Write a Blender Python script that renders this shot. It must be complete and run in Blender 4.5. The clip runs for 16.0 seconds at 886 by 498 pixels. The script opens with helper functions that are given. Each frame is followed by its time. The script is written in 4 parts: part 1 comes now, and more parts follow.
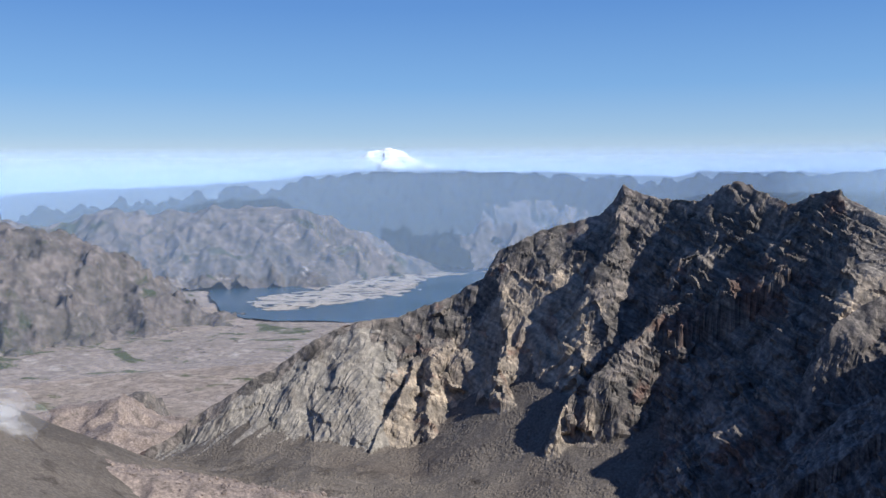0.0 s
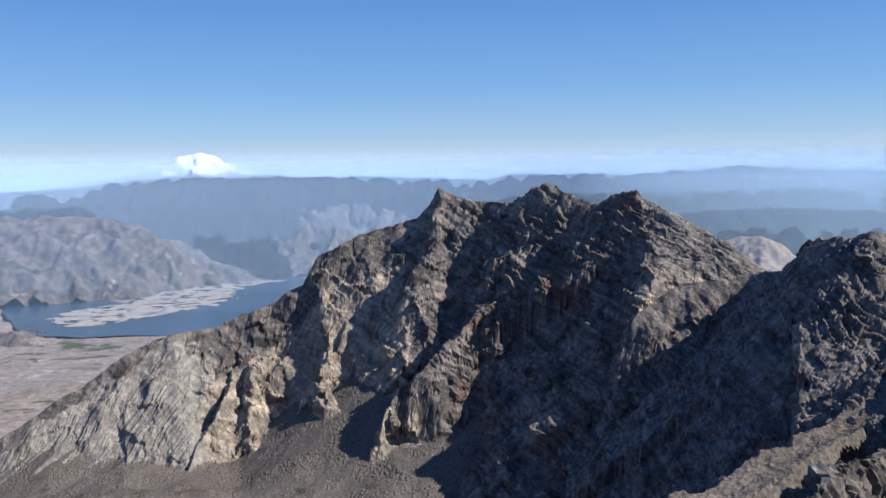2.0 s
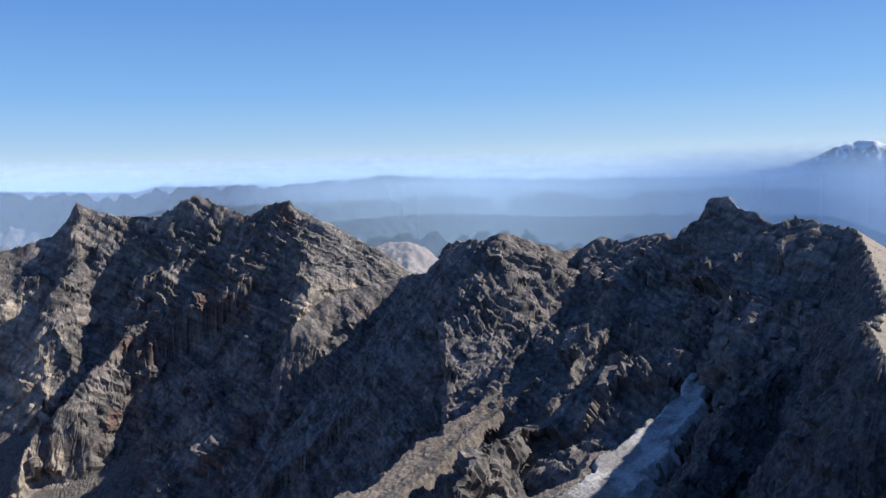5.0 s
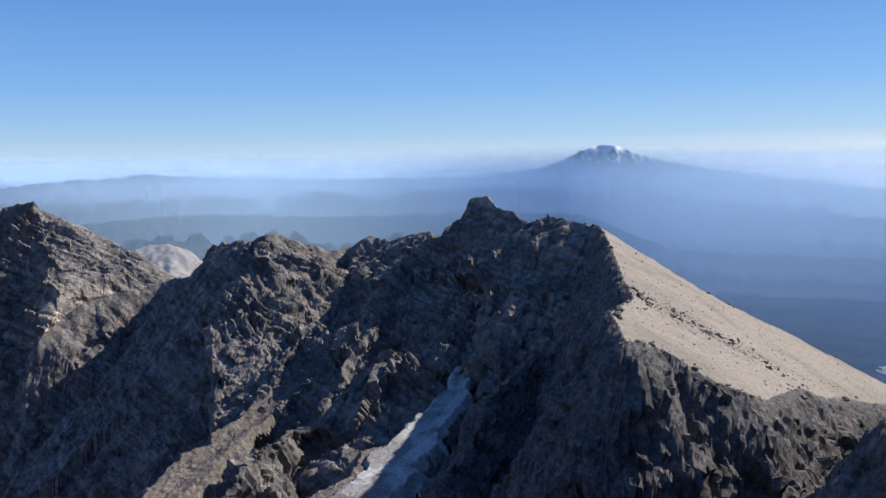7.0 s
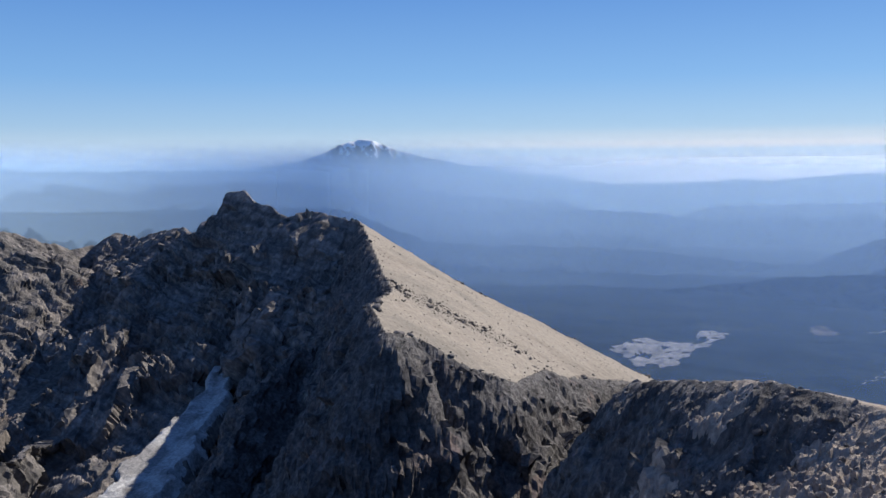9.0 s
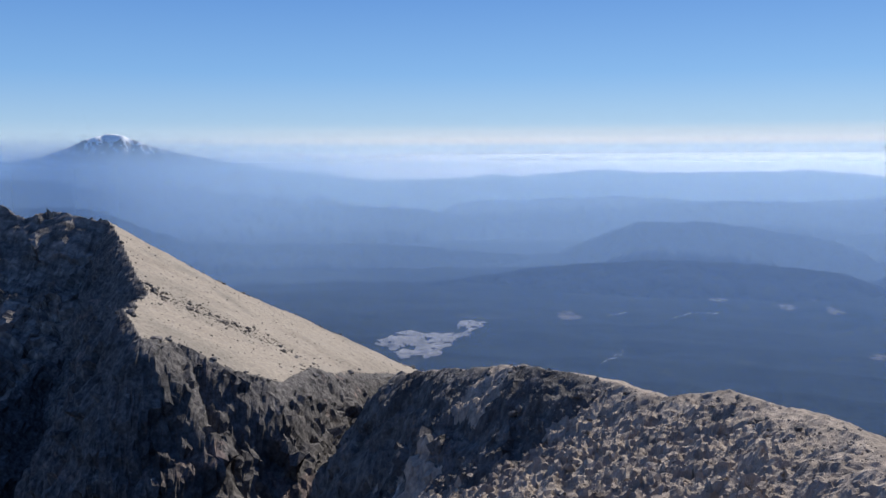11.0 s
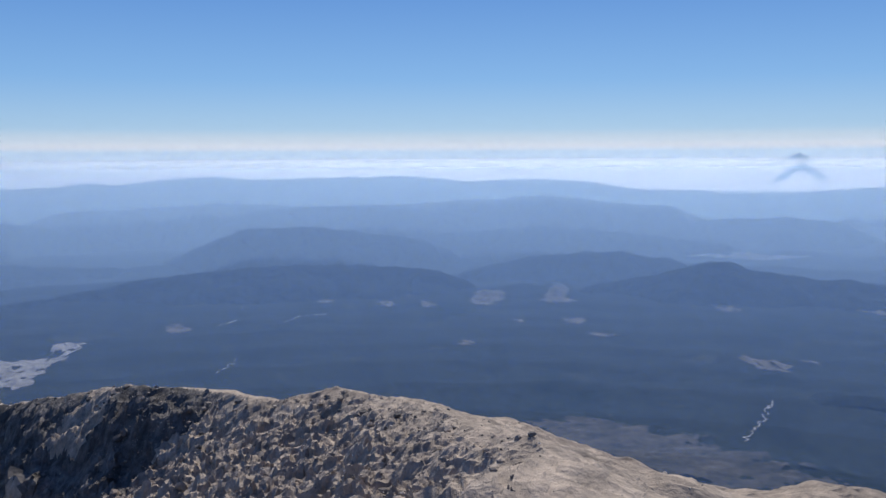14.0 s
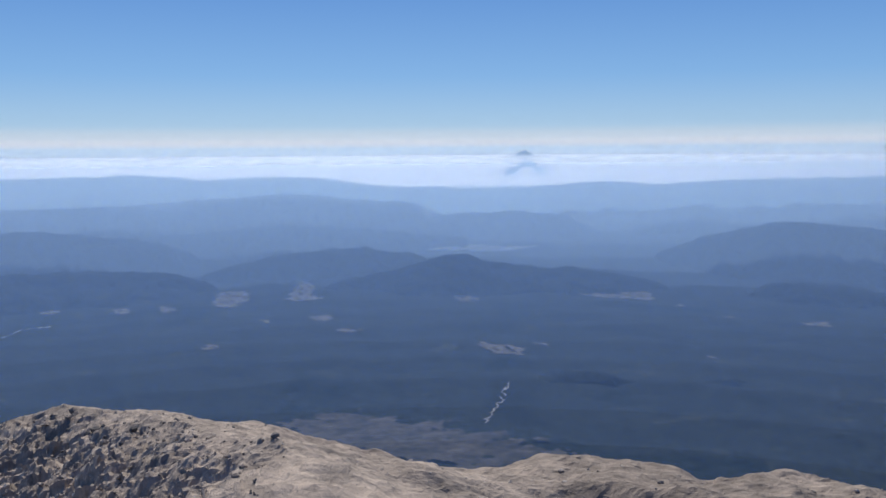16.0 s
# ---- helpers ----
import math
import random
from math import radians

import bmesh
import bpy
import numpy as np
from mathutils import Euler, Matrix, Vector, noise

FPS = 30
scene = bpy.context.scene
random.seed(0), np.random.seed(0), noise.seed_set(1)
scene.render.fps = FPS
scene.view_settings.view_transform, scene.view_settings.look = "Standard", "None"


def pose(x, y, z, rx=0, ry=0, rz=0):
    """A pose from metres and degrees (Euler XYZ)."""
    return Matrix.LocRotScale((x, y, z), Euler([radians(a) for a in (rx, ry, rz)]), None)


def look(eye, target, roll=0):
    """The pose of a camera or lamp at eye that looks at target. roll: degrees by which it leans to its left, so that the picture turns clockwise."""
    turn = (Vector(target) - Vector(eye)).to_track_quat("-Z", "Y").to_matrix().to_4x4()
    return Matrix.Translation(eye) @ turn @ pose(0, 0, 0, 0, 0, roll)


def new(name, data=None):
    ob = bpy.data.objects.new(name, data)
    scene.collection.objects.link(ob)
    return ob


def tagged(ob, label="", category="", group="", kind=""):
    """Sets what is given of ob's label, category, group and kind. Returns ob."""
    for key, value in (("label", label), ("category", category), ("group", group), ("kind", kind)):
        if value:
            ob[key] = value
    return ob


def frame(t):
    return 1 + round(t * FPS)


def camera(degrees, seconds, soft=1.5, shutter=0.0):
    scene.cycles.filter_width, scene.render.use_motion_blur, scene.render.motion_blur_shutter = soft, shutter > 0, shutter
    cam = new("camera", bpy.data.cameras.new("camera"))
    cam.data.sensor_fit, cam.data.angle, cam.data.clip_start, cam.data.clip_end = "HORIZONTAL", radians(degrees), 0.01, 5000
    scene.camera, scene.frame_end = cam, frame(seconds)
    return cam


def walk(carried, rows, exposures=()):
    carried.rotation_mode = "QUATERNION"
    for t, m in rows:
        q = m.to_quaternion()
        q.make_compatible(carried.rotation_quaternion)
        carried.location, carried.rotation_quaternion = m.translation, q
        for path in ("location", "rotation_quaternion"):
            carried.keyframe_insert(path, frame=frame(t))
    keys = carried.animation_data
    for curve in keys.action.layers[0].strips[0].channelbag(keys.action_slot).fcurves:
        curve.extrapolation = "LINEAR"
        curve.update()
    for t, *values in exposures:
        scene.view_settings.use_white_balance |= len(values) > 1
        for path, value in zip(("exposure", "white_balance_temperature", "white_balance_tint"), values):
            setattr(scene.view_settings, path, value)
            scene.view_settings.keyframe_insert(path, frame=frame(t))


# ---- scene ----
# ---------- camera: held at arm's length by someone who turns on the spot ----------
ARM = 0.5
cam = camera(54.06, 16.0)
ROWS = [  # seconds, heading to the right of the first view, pitch, roll
    (0.0, 0.01, -5.56, -0.44),
    (0.5, 2.82, -5.54, -0.53),
    (1.0, 5.69, -5.49, -0.67),
    (1.5, 8.74, -5.44, -0.83),
    (2.0, 11.95, -5.41, -0.91),
    (2.5, 15.41, -5.38, -0.93),
    (3.0, 19.00, -5.35, -1.00),
    (3.5, 22.76, -5.29, -1.18),
    (4.0, 26.73, -5.23, -1.38),
    (6.5, 45.86, -5.33, -1.22),
    (7.0, 49.72, -5.50, -1.10),
    (7.5, 53.67, -5.71, -0.92),
    (8.0, 57.69, -5.89, -0.73),
    (8.5, 61.76, -6.01, -0.57),
    (9.0, 65.53, -6.08, -0.43),
    (11.5, 85.28, -6.47, -0.06),
    (12.0, 89.55, -6.52, 0.16),
    (12.5, 93.76, -6.48, 0.24),
    (13.0, 98.02, -6.33, 0.17),
    (13.5, 102.37, -6.16, -0.03),
    (14.0, 106.72, -6.02, -0.25),
    (14.5, 111.23, -6.00, -0.32),
    (15.0, 115.38, -6.06, -0.34),
    (15.5, 119.45, -6.17, -0.37),
    (16.0, 123.57, -6.27, -0.43),
]


def held(yaw, pitch, roll):
    a = radians(yaw)
    return pose(ARM * math.sin(a), ARM * math.cos(a), 0, 90 + pitch, 0, -yaw) @ pose(0, 0, 0, 0, 0, roll)


walk(cam, [(t, held(y, p, r)) for t, y, p, r in ROWS], [(0.0, 0.30), (2.0, 0.38), (4.0, 0.48), (7.0, 0.44), (9.0, 0.34), (11.5, 0.30), (13.5, 0.24), (16.0, 0.18)])

scene.cycles.transparent_max_bounces = 96

# ---------- sky and sun ----------
SUN_AZ, SUN_EL = 115.0, 37.0
world = bpy.data.worlds.new("sky")
scene.world = world
world.use_nodes = True
wn, wl = world.node_tree.nodes, world.node_tree.links
wn.clear()
sky = wn.new("ShaderNodeTexSky")
sky.sky_type, sky.sun_disc = "NISHITA", False
sky.sun_elevation, sky.sun_rotation = radians(SUN_EL), radians(SUN_AZ)
sky.altitude, sky.air_density, sky.dust_density, sky.ozone_density = 2500, 1.0, 0.1, 2.0
wco = wn.new("ShaderNodeTexCoord")
wsep = wn.new("ShaderNodeSeparateXYZ")
wl.new(wco.outputs["Generated"], wsep.inputs[0])
# smoke and thin cloud paling the sky towards the horizon, clear blue above
wmap = wn.new("ShaderNodeMapRange")
wmap.inputs[1].default_value, wmap.inputs[2].default_value = -0.05, 0.95
wl.new(wsep.outputs["Z"], wmap.inputs[0])
wramp = wn.new("ShaderNodeValToRGB")
for k, (el, c) in enumerate(((-2.8, (4.6, 6.0, 7.6)), (0.3, (4.6, 6.0, 7.8)), (2.0, (3.0, 4.9, 7.4)), (5.0, (1.75, 3.9, 7.4)), (10.0, (1.0, 2.75, 6.6)), (24.0, (0.65, 1.8, 5.0)), (60.0, (0.42, 1.15, 3.5)))):
    e = wramp.color_ramp.elements[k] if k < 2 else wramp.color_ramp.elements.new(0.9)
    e.position, e.color = math.sin(radians(el)) + 0.05, (*c, 1)
wl.new(wmap.outputs[0], wramp.inputs[0])
wmix = wn.new("ShaderNodeMix")
wmix.data_type = "RGBA"
wmix.inputs[0].default_value = 0.82
wl.new(sky.outputs[0], wmix.inputs[6])
wl.new(wramp.outputs[0], wmix.inputs[7])
# a thin white layer of far cloud low over the southern horizon
wdot = wn.new("ShaderNodeVectorMath")
wdot.operation = "DOT_PRODUCT"
wdot.inputs[1].default_value = (math.sin(radians(115)), math.cos(radians(115)), 0)
wl.new(wco.outputs["Generated"], wdot.inputs[0])
wside = wn.new("ShaderNodeMapRange")
wside.inputs[1].default_value, wside.inputs[2].default_value = 0.55, 0.86
wl.new(wdot.outputs["Value"], wside.inputs[0])
wel = wn.new("ShaderNodeMapRange")
wel.inputs[1].default_value, wel.inputs[2].default_value = -0.04, 0.04
wl.new(wsep.outputs["Z"], wel.inputs[0])
wband = wn.new("ShaderNodeValToRGB")
for k, (el, f) in enumerate(((-2.0, 0.75), (-0.75, 0.95), (-0.15, 0.9), (0.05, 0.35), (0.42, 0.12), (0.54, 0.95), (0.78, 0.9), (1.0, 0.45), (1.8, 0.0))):
    e = wband.color_ramp.elements[k] if k < 2 else wband.color_ramp.elements.new(0.95)
    e.position, e.color = (math.sin(radians(el)) + 0.04) / 0.08, (f, f, f, 1)
wl.new(wel.outputs[0], wband.inputs[0])
wmul = wn.new("ShaderNodeMath")
wmul.operation = "MULTIPLY"
wl.new(wside.outputs[0], wmul.inputs[0])
wl.new(wband.outputs[0], wmul.inputs[1])
wcloud = wn.new("ShaderNodeMix")
wcloud.data_type = "RGBA"
wcloud.inputs[7].default_value = (7.6, 7.5, 7.7, 1)
wl.new(wmul.outputs[0], wcloud.inputs[0])
wl.new(wmix.outputs[2], wcloud.inputs[6])
bg = wn.new("ShaderNodeBackground")
bg.inputs["Strength"].default_value = 0.086
wl.new(wcloud.outputs[2], bg.inputs["Color"])
wout = wn.new("ShaderNodeOutputWorld")
wl.new(bg.outputs[0], wout.inputs["Surface"])

sun_data = bpy.data.lights.new("sun", "SUN")
sun_data.energy, sun_data.angle, sun_data.color = 5.0, radians(0.5), (1.0, 0.94, 0.85)
sun = new("sun", sun_data)
sun.matrix_world = look((0, 0, 0), (-math.sin(radians(SUN_AZ)) * math.cos(radians(SUN_EL)),
                                    -math.cos(radians(SUN_AZ)) * math.cos(radians(SUN_EL)), -math.sin(radians(SUN_EL))))


# ---------- materials ----------
def mat_new(name):
    m = bpy.data.materials.new(name)
    m.use_nodes = True
    nt = m.node_tree
    bsdf = nt.nodes["Principled BSDF"]
    return m, nt, bsdf


def node(nt, kind, ins=None, **props):
    n = nt.nodes.new(kind)
    for k, v in props.items():
        if k == "operation":
            n.operation = v
        elif k == "data_type":
            n.data_type = v
        elif k == "blend_type":
            n.blend_type = v
    for k, v in (ins or {}).items():
        if hasattr(v, "is_output"):
            nt.links.new(v, n.inputs[k])
        else:
            n.inputs[k].default_value = v
    return n


def noise_tex(nt, co, scale, detail=4.0, rough=0.55, distort=0.0):
    return node(nt, "ShaderNodeTexNoise", {"Vector": co, "Scale": scale, "Detail": detail, "Roughness": rough, "Distortion": distort})


def ramp(nt, fac, stops):
    n = nt.nodes.new("ShaderNodeValToRGB")
    els = n.color_ramp.elements
    while len(els) < len(stops):
        els.new(0.5)
    for e, (p, c) in zip(els, stops):
        e.position = p
        e.color = (*c, 1) if len(c) == 3 else c
    nt.links.new(fac, n.inputs["Fac"])
    return n.outputs["Color"]


def mix(nt, fac, a, b, blend="MIX"):
    n = nt.nodes.new("ShaderNodeMix")
    n.data_type, n.blend_type = "RGBA", blend
    for sock, v in ((n.inputs[0], fac), (n.inputs[6], a), (n.inputs[7], b)):
        if hasattr(v, "is_output"):
            nt.links.new(v, sock)
        elif isinstance(v, (int, float)):
            sock.default_value = v
        else:
            sock.default_value = (*v, 1)
    return n.outputs[2]


def ground_mat(name, big, small, patches=(), scale=0.02, fine=0.6, bump=0.5, bump_dist=0.5, rough=0.95, mottled=0.5, gloss=0.08, beds=None):
    """Earth or rock: a ramp of colours over broad noise, a finer ramp over it, and patches (colour, scale, threshold, softness)."""
    m, nt, bsdf = mat_new(name)
    pos = nt.nodes.new("ShaderNodeNewGeometry").outputs["Position"]
    n1 = noise_tex(nt, pos, scale, 5, 0.6, 0.4).outputs["Fac"]
    col = ramp(nt, n1, big)
    for i, (c, sc, th, soft) in enumerate(patches):
        shift = node(nt, "ShaderNodeVectorMath", {0: pos, 1: (137.0 * (i + 1), 71.0 * i, 53.0)}, operation="ADD").outputs[0]
        pn = noise_tex(nt, shift, sc, 5, 0.65, 0.6).outputs["Fac"]
        col = mix(nt, ramp(nt, pn, [(th, (0, 0, 0)), (min(th + soft, 1.0), (1, 1, 1))]), col, c)
    n2 = noise_tex(nt, pos, fine, 6, 0.7).outputs["Fac"]
    col = mix(nt, mottled, col, ramp(nt, n2, small), "MULTIPLY")
    if beds:   # layers of lava of different tone: dip and thickness
        q = node(nt, "ShaderNodeVectorMath", {0: pos, 1: (beds[0], beds[1], 1.0)}, operation="DOT_PRODUCT").outputs["Value"]
        wave = node(nt, "ShaderNodeMath", {0: noise_tex(nt, pos, 0.25 / beds[2], 3).outputs["Fac"], 1: 2.2 * beds[2], 2: q}, operation="MULTIPLY_ADD").outputs[0]
        along_bed = node(nt, "ShaderNodeCombineXYZ", {0: 0.0, 1: 0.0, 2: wave}).outputs[0]
        bn = noise_tex(nt, along_bed, 1.0 / beds[2], 3, 0.7).outputs["Fac"]
        col = mix(nt, 0.75, col, ramp(nt, bn, [(0.36, (0.5, 0.5, 0.51)), (0.5, (0.95, 0.95, 0.95)), (0.62, (1.5, 1.45, 1.4))]), "MULTIPLY")
    nt.links.new(col, bsdf.inputs["Base Color"])
    bsdf.inputs["Roughness"].default_value = rough
    bsdf.inputs["Specular IOR Level"].default_value = gloss
    b = node(nt, "ShaderNodeBump", {"Height": n2, "Strength": bump, "Distance": bump_dist})
    nt.links.new(b.outputs["Normal"], bsdf.inputs["Normal"])
    return m


DARK_LIGHT = [(0.36, (0.40, 0.40, 0.40)), (0.5, (0.9, 0.9, 0.9)), (0.64, (1.6, 1.57, 1.53))]
M_ROCK_NORTH = ground_mat("weathered volcanic rock", [(0.30, (0.066, 0.0619, 0.0601)), (0.42, (0.1981, 0.1804, 0.1687)), (0.50, (0.1034, 0.0989, 0.0964)), (0.60, (0.2397, 0.2133, 0.196)), (0.70, (0.1327, 0.1253, 0.1204))],
                          DARK_LIGHT, [((0.148, 0.1032, 0.0907), 0.014, 0.57, 0.08), ((0.0615, 0.0591, 0.0586), 0.03, 0.60, 0.08)], scale=0.014, fine=0.14, bump=0.6, bump_dist=3.0, mottled=0.6, beds=(0.5, -0.1, 9.0))
M_ROCK_PALE = ground_mat("pale tan altered rock", [(0.30, (0.1656, 0.1448, 0.1243)), (0.42, (0.3556, 0.3047, 0.2536)), (0.52, (0.2515, 0.2238, 0.1944)), (0.62, (0.365, 0.3135, 0.2571)), (0.72, (0.1934, 0.1767, 0.1592))],
                         DARK_LIGHT, [((0.2352, 0.1711, 0.1402), 0.02, 0.59, 0.08), ((0.119, 0.1081, 0.1008), 0.02, 0.60, 0.06)], scale=0.016, fine=0.14, bump=0.6, bump_dist=3.0, mottled=0.6, beds=(0.5, -0.1, 14.0))
M_ROCK_DARK = ground_mat("dark andesite rock", [(0.32, (0.0688, 0.0649, 0.0649)), (0.45, (0.1939, 0.1771, 0.168)), (0.55, (0.0994, 0.0948, 0.0938)), (0.68, (0.234, 0.2084, 0.193))],
                         DARK_LIGHT, [((0.1926, 0.1454, 0.1286), 0.03, 0.62, 0.08)], scale=0.03, fine=0.3, bump=0.6, bump_dist=1.5, mottled=0.6, beds=(0.8, -0.4, 7.0))
M_SCREE = ground_mat("grey brown scree", [(0.35, (0.1182, 0.103, 0.0938)), (0.5, (0.1483, 0.1331, 0.1209)), (0.65, (0.1038, 0.0929, 0.0856))],
                     DARK_LIGHT, [((0.1998, 0.1786, 0.1604), 0.02, 0.60, 0.10), ((0.0815, 0.0723, 0.0663), 0.03, 0.58, 0.08)], scale=0.006, fine=0.35, bump=0.6, bump_dist=1.0)
M_TAN = ground_mat("sunlit tan pumice", [(0.33, (0.2133, 0.1828, 0.1522)), (0.5, (0.2836, 0.2462, 0.2054)), (0.67, (0.2063, 0.1825, 0.1553))],
                   DARK_LIGHT, scale=0.02, fine=0.8, bump=0.4, bump_dist=0.3, mottled=0.3)
M_NEAR = ground_mat("grey brown rubble", [(0.33, (0.189, 0.16, 0.138)), (0.5, (0.3188, 0.2678, 0.2249)), (0.67, (0.1739, 0.145, 0.1298))],
                    DARK_LIGHT, scale=0.06, fine=1.5, bump=0.7, bump_dist=0.25)
M_BLAST = ground_mat("grey hills with thin green", [(0.33, (0.0808, 0.0779, 0.075)), (0.45, (0.1615, 0.1444, 0.143)), (0.55, (0.0997, 0.095, 0.092)), (0.66, (0.1805, 0.1615, 0.16))],
                     DARK_LIGHT, [((0.247, 0.228, 0.225), 0.015, 0.60, 0.08), ((0.057, 0.0712, 0.05), 0.006, 0.58, 0.08)], scale=0.006, fine=0.03, bump=0.9, bump_dist=8)
M_PLAIN = ground_mat("pumice plain", [(0.35, (0.231, 0.1995, 0.1782)), (0.5, (0.3045, 0.2625, 0.2376)), (0.65, (0.252, 0.2205, 0.1944))],
                     DARK_LIGHT, [((0.0945, 0.1103, 0.067), 0.005, 0.57, 0.05), ((0.378, 0.3413, 0.3132), 0.012, 0.60, 0.06), ((0.1365, 0.1208, 0.108), 0.02, 0.62, 0.06)], scale=0.006, fine=0.06, bump=0.5, bump_dist=3)
M_FOREST = ground_mat("dark conifer forest", [(0.35, (0.013, 0.018, 0.017)), (0.5, (0.021, 0.027, 0.024)), (0.65, (0.016, 0.022, 0.021))],
                      DARK_LIGHT, [((0.034, 0.038, 0.028), 0.006, 0.60, 0.05), ((0.008, 0.014, 0.012), 0.003, 0.55, 0.1)], scale=0.004, fine=0.05, bump=0.8, bump_dist=4, gloss=0.0)
M_SCREE_DARK = ground_mat("dark scree", [(0.35, (0.1103, 0.0969, 0.0875)), (0.5, (0.1659, 0.1457, 0.131)), (0.65, (0.0993, 0.0885, 0.0815))], DARK_LIGHT, [((0.2052, 0.1548, 0.128), 0.02, 0.6, 0.08)], scale=0.02, fine=0.5, bump=0.8, bump_dist=0.8, mottled=0.8)
M_OLD_SNOW = ground_mat("dirty old snow", [(0.35, (0.2544, 0.2462, 0.2422)), (0.5, (0.4428, 0.4388, 0.4347)), (0.65, (0.1942, 0.182, 0.1738))], DARK_LIGHT, scale=0.05, fine=0.8, bump=0.8, bump_dist=0.6)
M_ASH = ground_mat("pale grey ash gullies", [(0.35, (0.2208, 0.2088, 0.1901)), (0.5, (0.2944, 0.2772, 0.2534)), (0.65, (0.1766, 0.162, 0.1478))], DARK_LIGHT, scale=0.03, fine=0.15, bump=0.6, bump_dist=2.0)
M_BEDDED = ground_mat("grey bedded rock", [(0.35, (0.1566, 0.1452, 0.1341)), (0.5, (0.2485, 0.2296, 0.211)), (0.65, (0.1748, 0.1598, 0.1484))], DARK_LIGHT, [((0.1199, 0.1109, 0.1049), 0.03, 0.58, 0.06)], scale=0.03, fine=0.2, bump=0.8, bump_dist=1.5, mottled=0.7, beds=(0.55, -0.1, 5.0))
# the inner wall's deep shade is put into this darker rock colour
M_BASALT_SHADE = ground_mat("lava rock darkened for shade", [(0.35, (0.0687, 0.0647, 0.0657)), (0.5, (0.1284, 0.1196, 0.1166)), (0.65, (0.0764, 0.0726, 0.0726))], DARK_LIGHT, [((0.1717, 0.1373, 0.1274), 0.08, 0.60, 0.06), ((0.2983, 0.2738, 0.2541), 0.15, 0.66, 0.04)], scale=0.08, fine=0.8, bump=0.9, bump_dist=0.6, mottled=0.8)
M_PALE_STONE = ground_mat("pale grey stone", [(0.35, (0.30, 0.27, 0.245)), (0.6, (0.42, 0.385, 0.35))], DARK_LIGHT, scale=0.3, fine=2.0, bump=0.5, bump_dist=0.1)
M_DOME = ground_mat("pinkish grey dome rubble", [(0.35, (0.20, 0.165, 0.15)), (0.5, (0.28, 0.235, 0.215)), (0.65, (0.17, 0.145, 0.135))], DARK_LIGHT, scale=0.03, fine=0.3, bump=0.7, bump_dist=1.5, mottled=0.7)
M_PEAK = ground_mat("bare volcanic slope", [(0.35, (0.12, 0.12, 0.125)), (0.6, (0.19, 0.185, 0.18))], DARK_LIGHT, scale=0.02, fine=0.1)
M_SNOW = ground_mat("snow", [(0.4, (0.75, 0.78, 0.82)), (0.6, (0.85, 0.87, 0.9))], DARK_LIGHT, scale=0.02, fine=0.05, mottled=0.15, rough=0.6)

# ---------- noise on arrays ----------


def hash01(ix, iy, seed):
    n = (ix.astype(np.int64) * 374761393 + iy.astype(np.int64) * 668265263 + seed * 974711) & 0xFFFFFFFF
    n = ((n ^ (n >> 13)) * 1274126177) & 0xFFFFFFFF
    return (n ^ (n >> 16)).astype(np.float64) / 4294967296.0


def gnoise(x, y, seed=0):
    """Gradient noise, about -1 to 1."""
    ix, iy = np.floor(x), np.floor(y)
    fx, fy = x - ix, y - iy
    u, v = fx * fx * fx * (fx * (fx * 6 - 15) + 10), fy * fy * fy * (fy * (fy * 6 - 15) + 10)

    def corner(dx, dy):
        a = hash01(ix + dx, iy + dy, seed) * 2 * math.pi
        return np.cos(a) * (fx - dx) + np.sin(a) * (fy - dy)
    lo = corner(0, 0) * (1 - u) + corner(1, 0) * u
    hi = corner(0, 1) * (1 - u) + corner(1, 1) * u
    return (lo * (1 - v) + hi * v) * 1.5


def fbm(x, y, octaves=4, seed=0, gain=0.5):
    total, amp = 0, 1.0
    for o in range(octaves):
        total = total + amp * gnoise(x, y, seed + o)
        x, y, amp = x * 2.03 + 11.3, y * 2.03 + 5.7, amp * gain
    return total


def ridged(x, y, octaves=5, seed=0, gain=0.5):
    """Sharp crests at 1, hollows towards 0."""
    total, amp, norm, w = 0, 1.0, 0, 1.0
    for o in range(octaves):
        n = (1 - np.abs(gnoise(x, y, seed + o))) ** 2
        total = total + amp * n * w
        w = np.clip(n * 1.3, 0, 1)
        norm += amp
        x, y, amp = x * 2.07 + 3.1, y * 2.07 + 7.9, amp * gain
    return total / norm


def gnoise3(x, y, z, seed=0):
    """Gradient noise in space, about -1 to 1."""
    ix, iy, iz = np.floor(x), np.floor(y), np.floor(z)
    fx, fy, fz = x - ix, y - iy, z - iz
    u, v, w = (f * f * f * (f * (f * 6 - 15) + 10) for f in (fx, fy, fz))
    total = 0
    for k in range(8):
        dx, dy, dz = k & 1, k >> 1 & 1, k >> 2
        a = hash01(ix + dx + 7919 * (iz + dz), iy + dy, seed) * 2 * math.pi
        c = hash01(ix + dx + 7919 * (iz + dz), iy + dy, seed + 500) * 2 - 1
        f = np.sqrt(1 - c * c)
        dot = f * np.cos(a) * (fx - dx) + f * np.sin(a) * (fy - dy) + c * (fz - dz)
        total = total + dot * (u if dx else 1 - u) * (v if dy else 1 - v) * (w if dz else 1 - w)
    return total * 1.5


def fbm3(x, y, z, octaves=4, seed=0, gain=0.5):
    total, amp = 0, 1.0
    for o in range(octaves):
        total = total + amp * gnoise3(x, y, z, seed + o)
        x, y, z, amp = x * 2.03 + 11.3, y * 2.03 + 5.7, z * 2.03 + 2.9, amp * gain
    return total


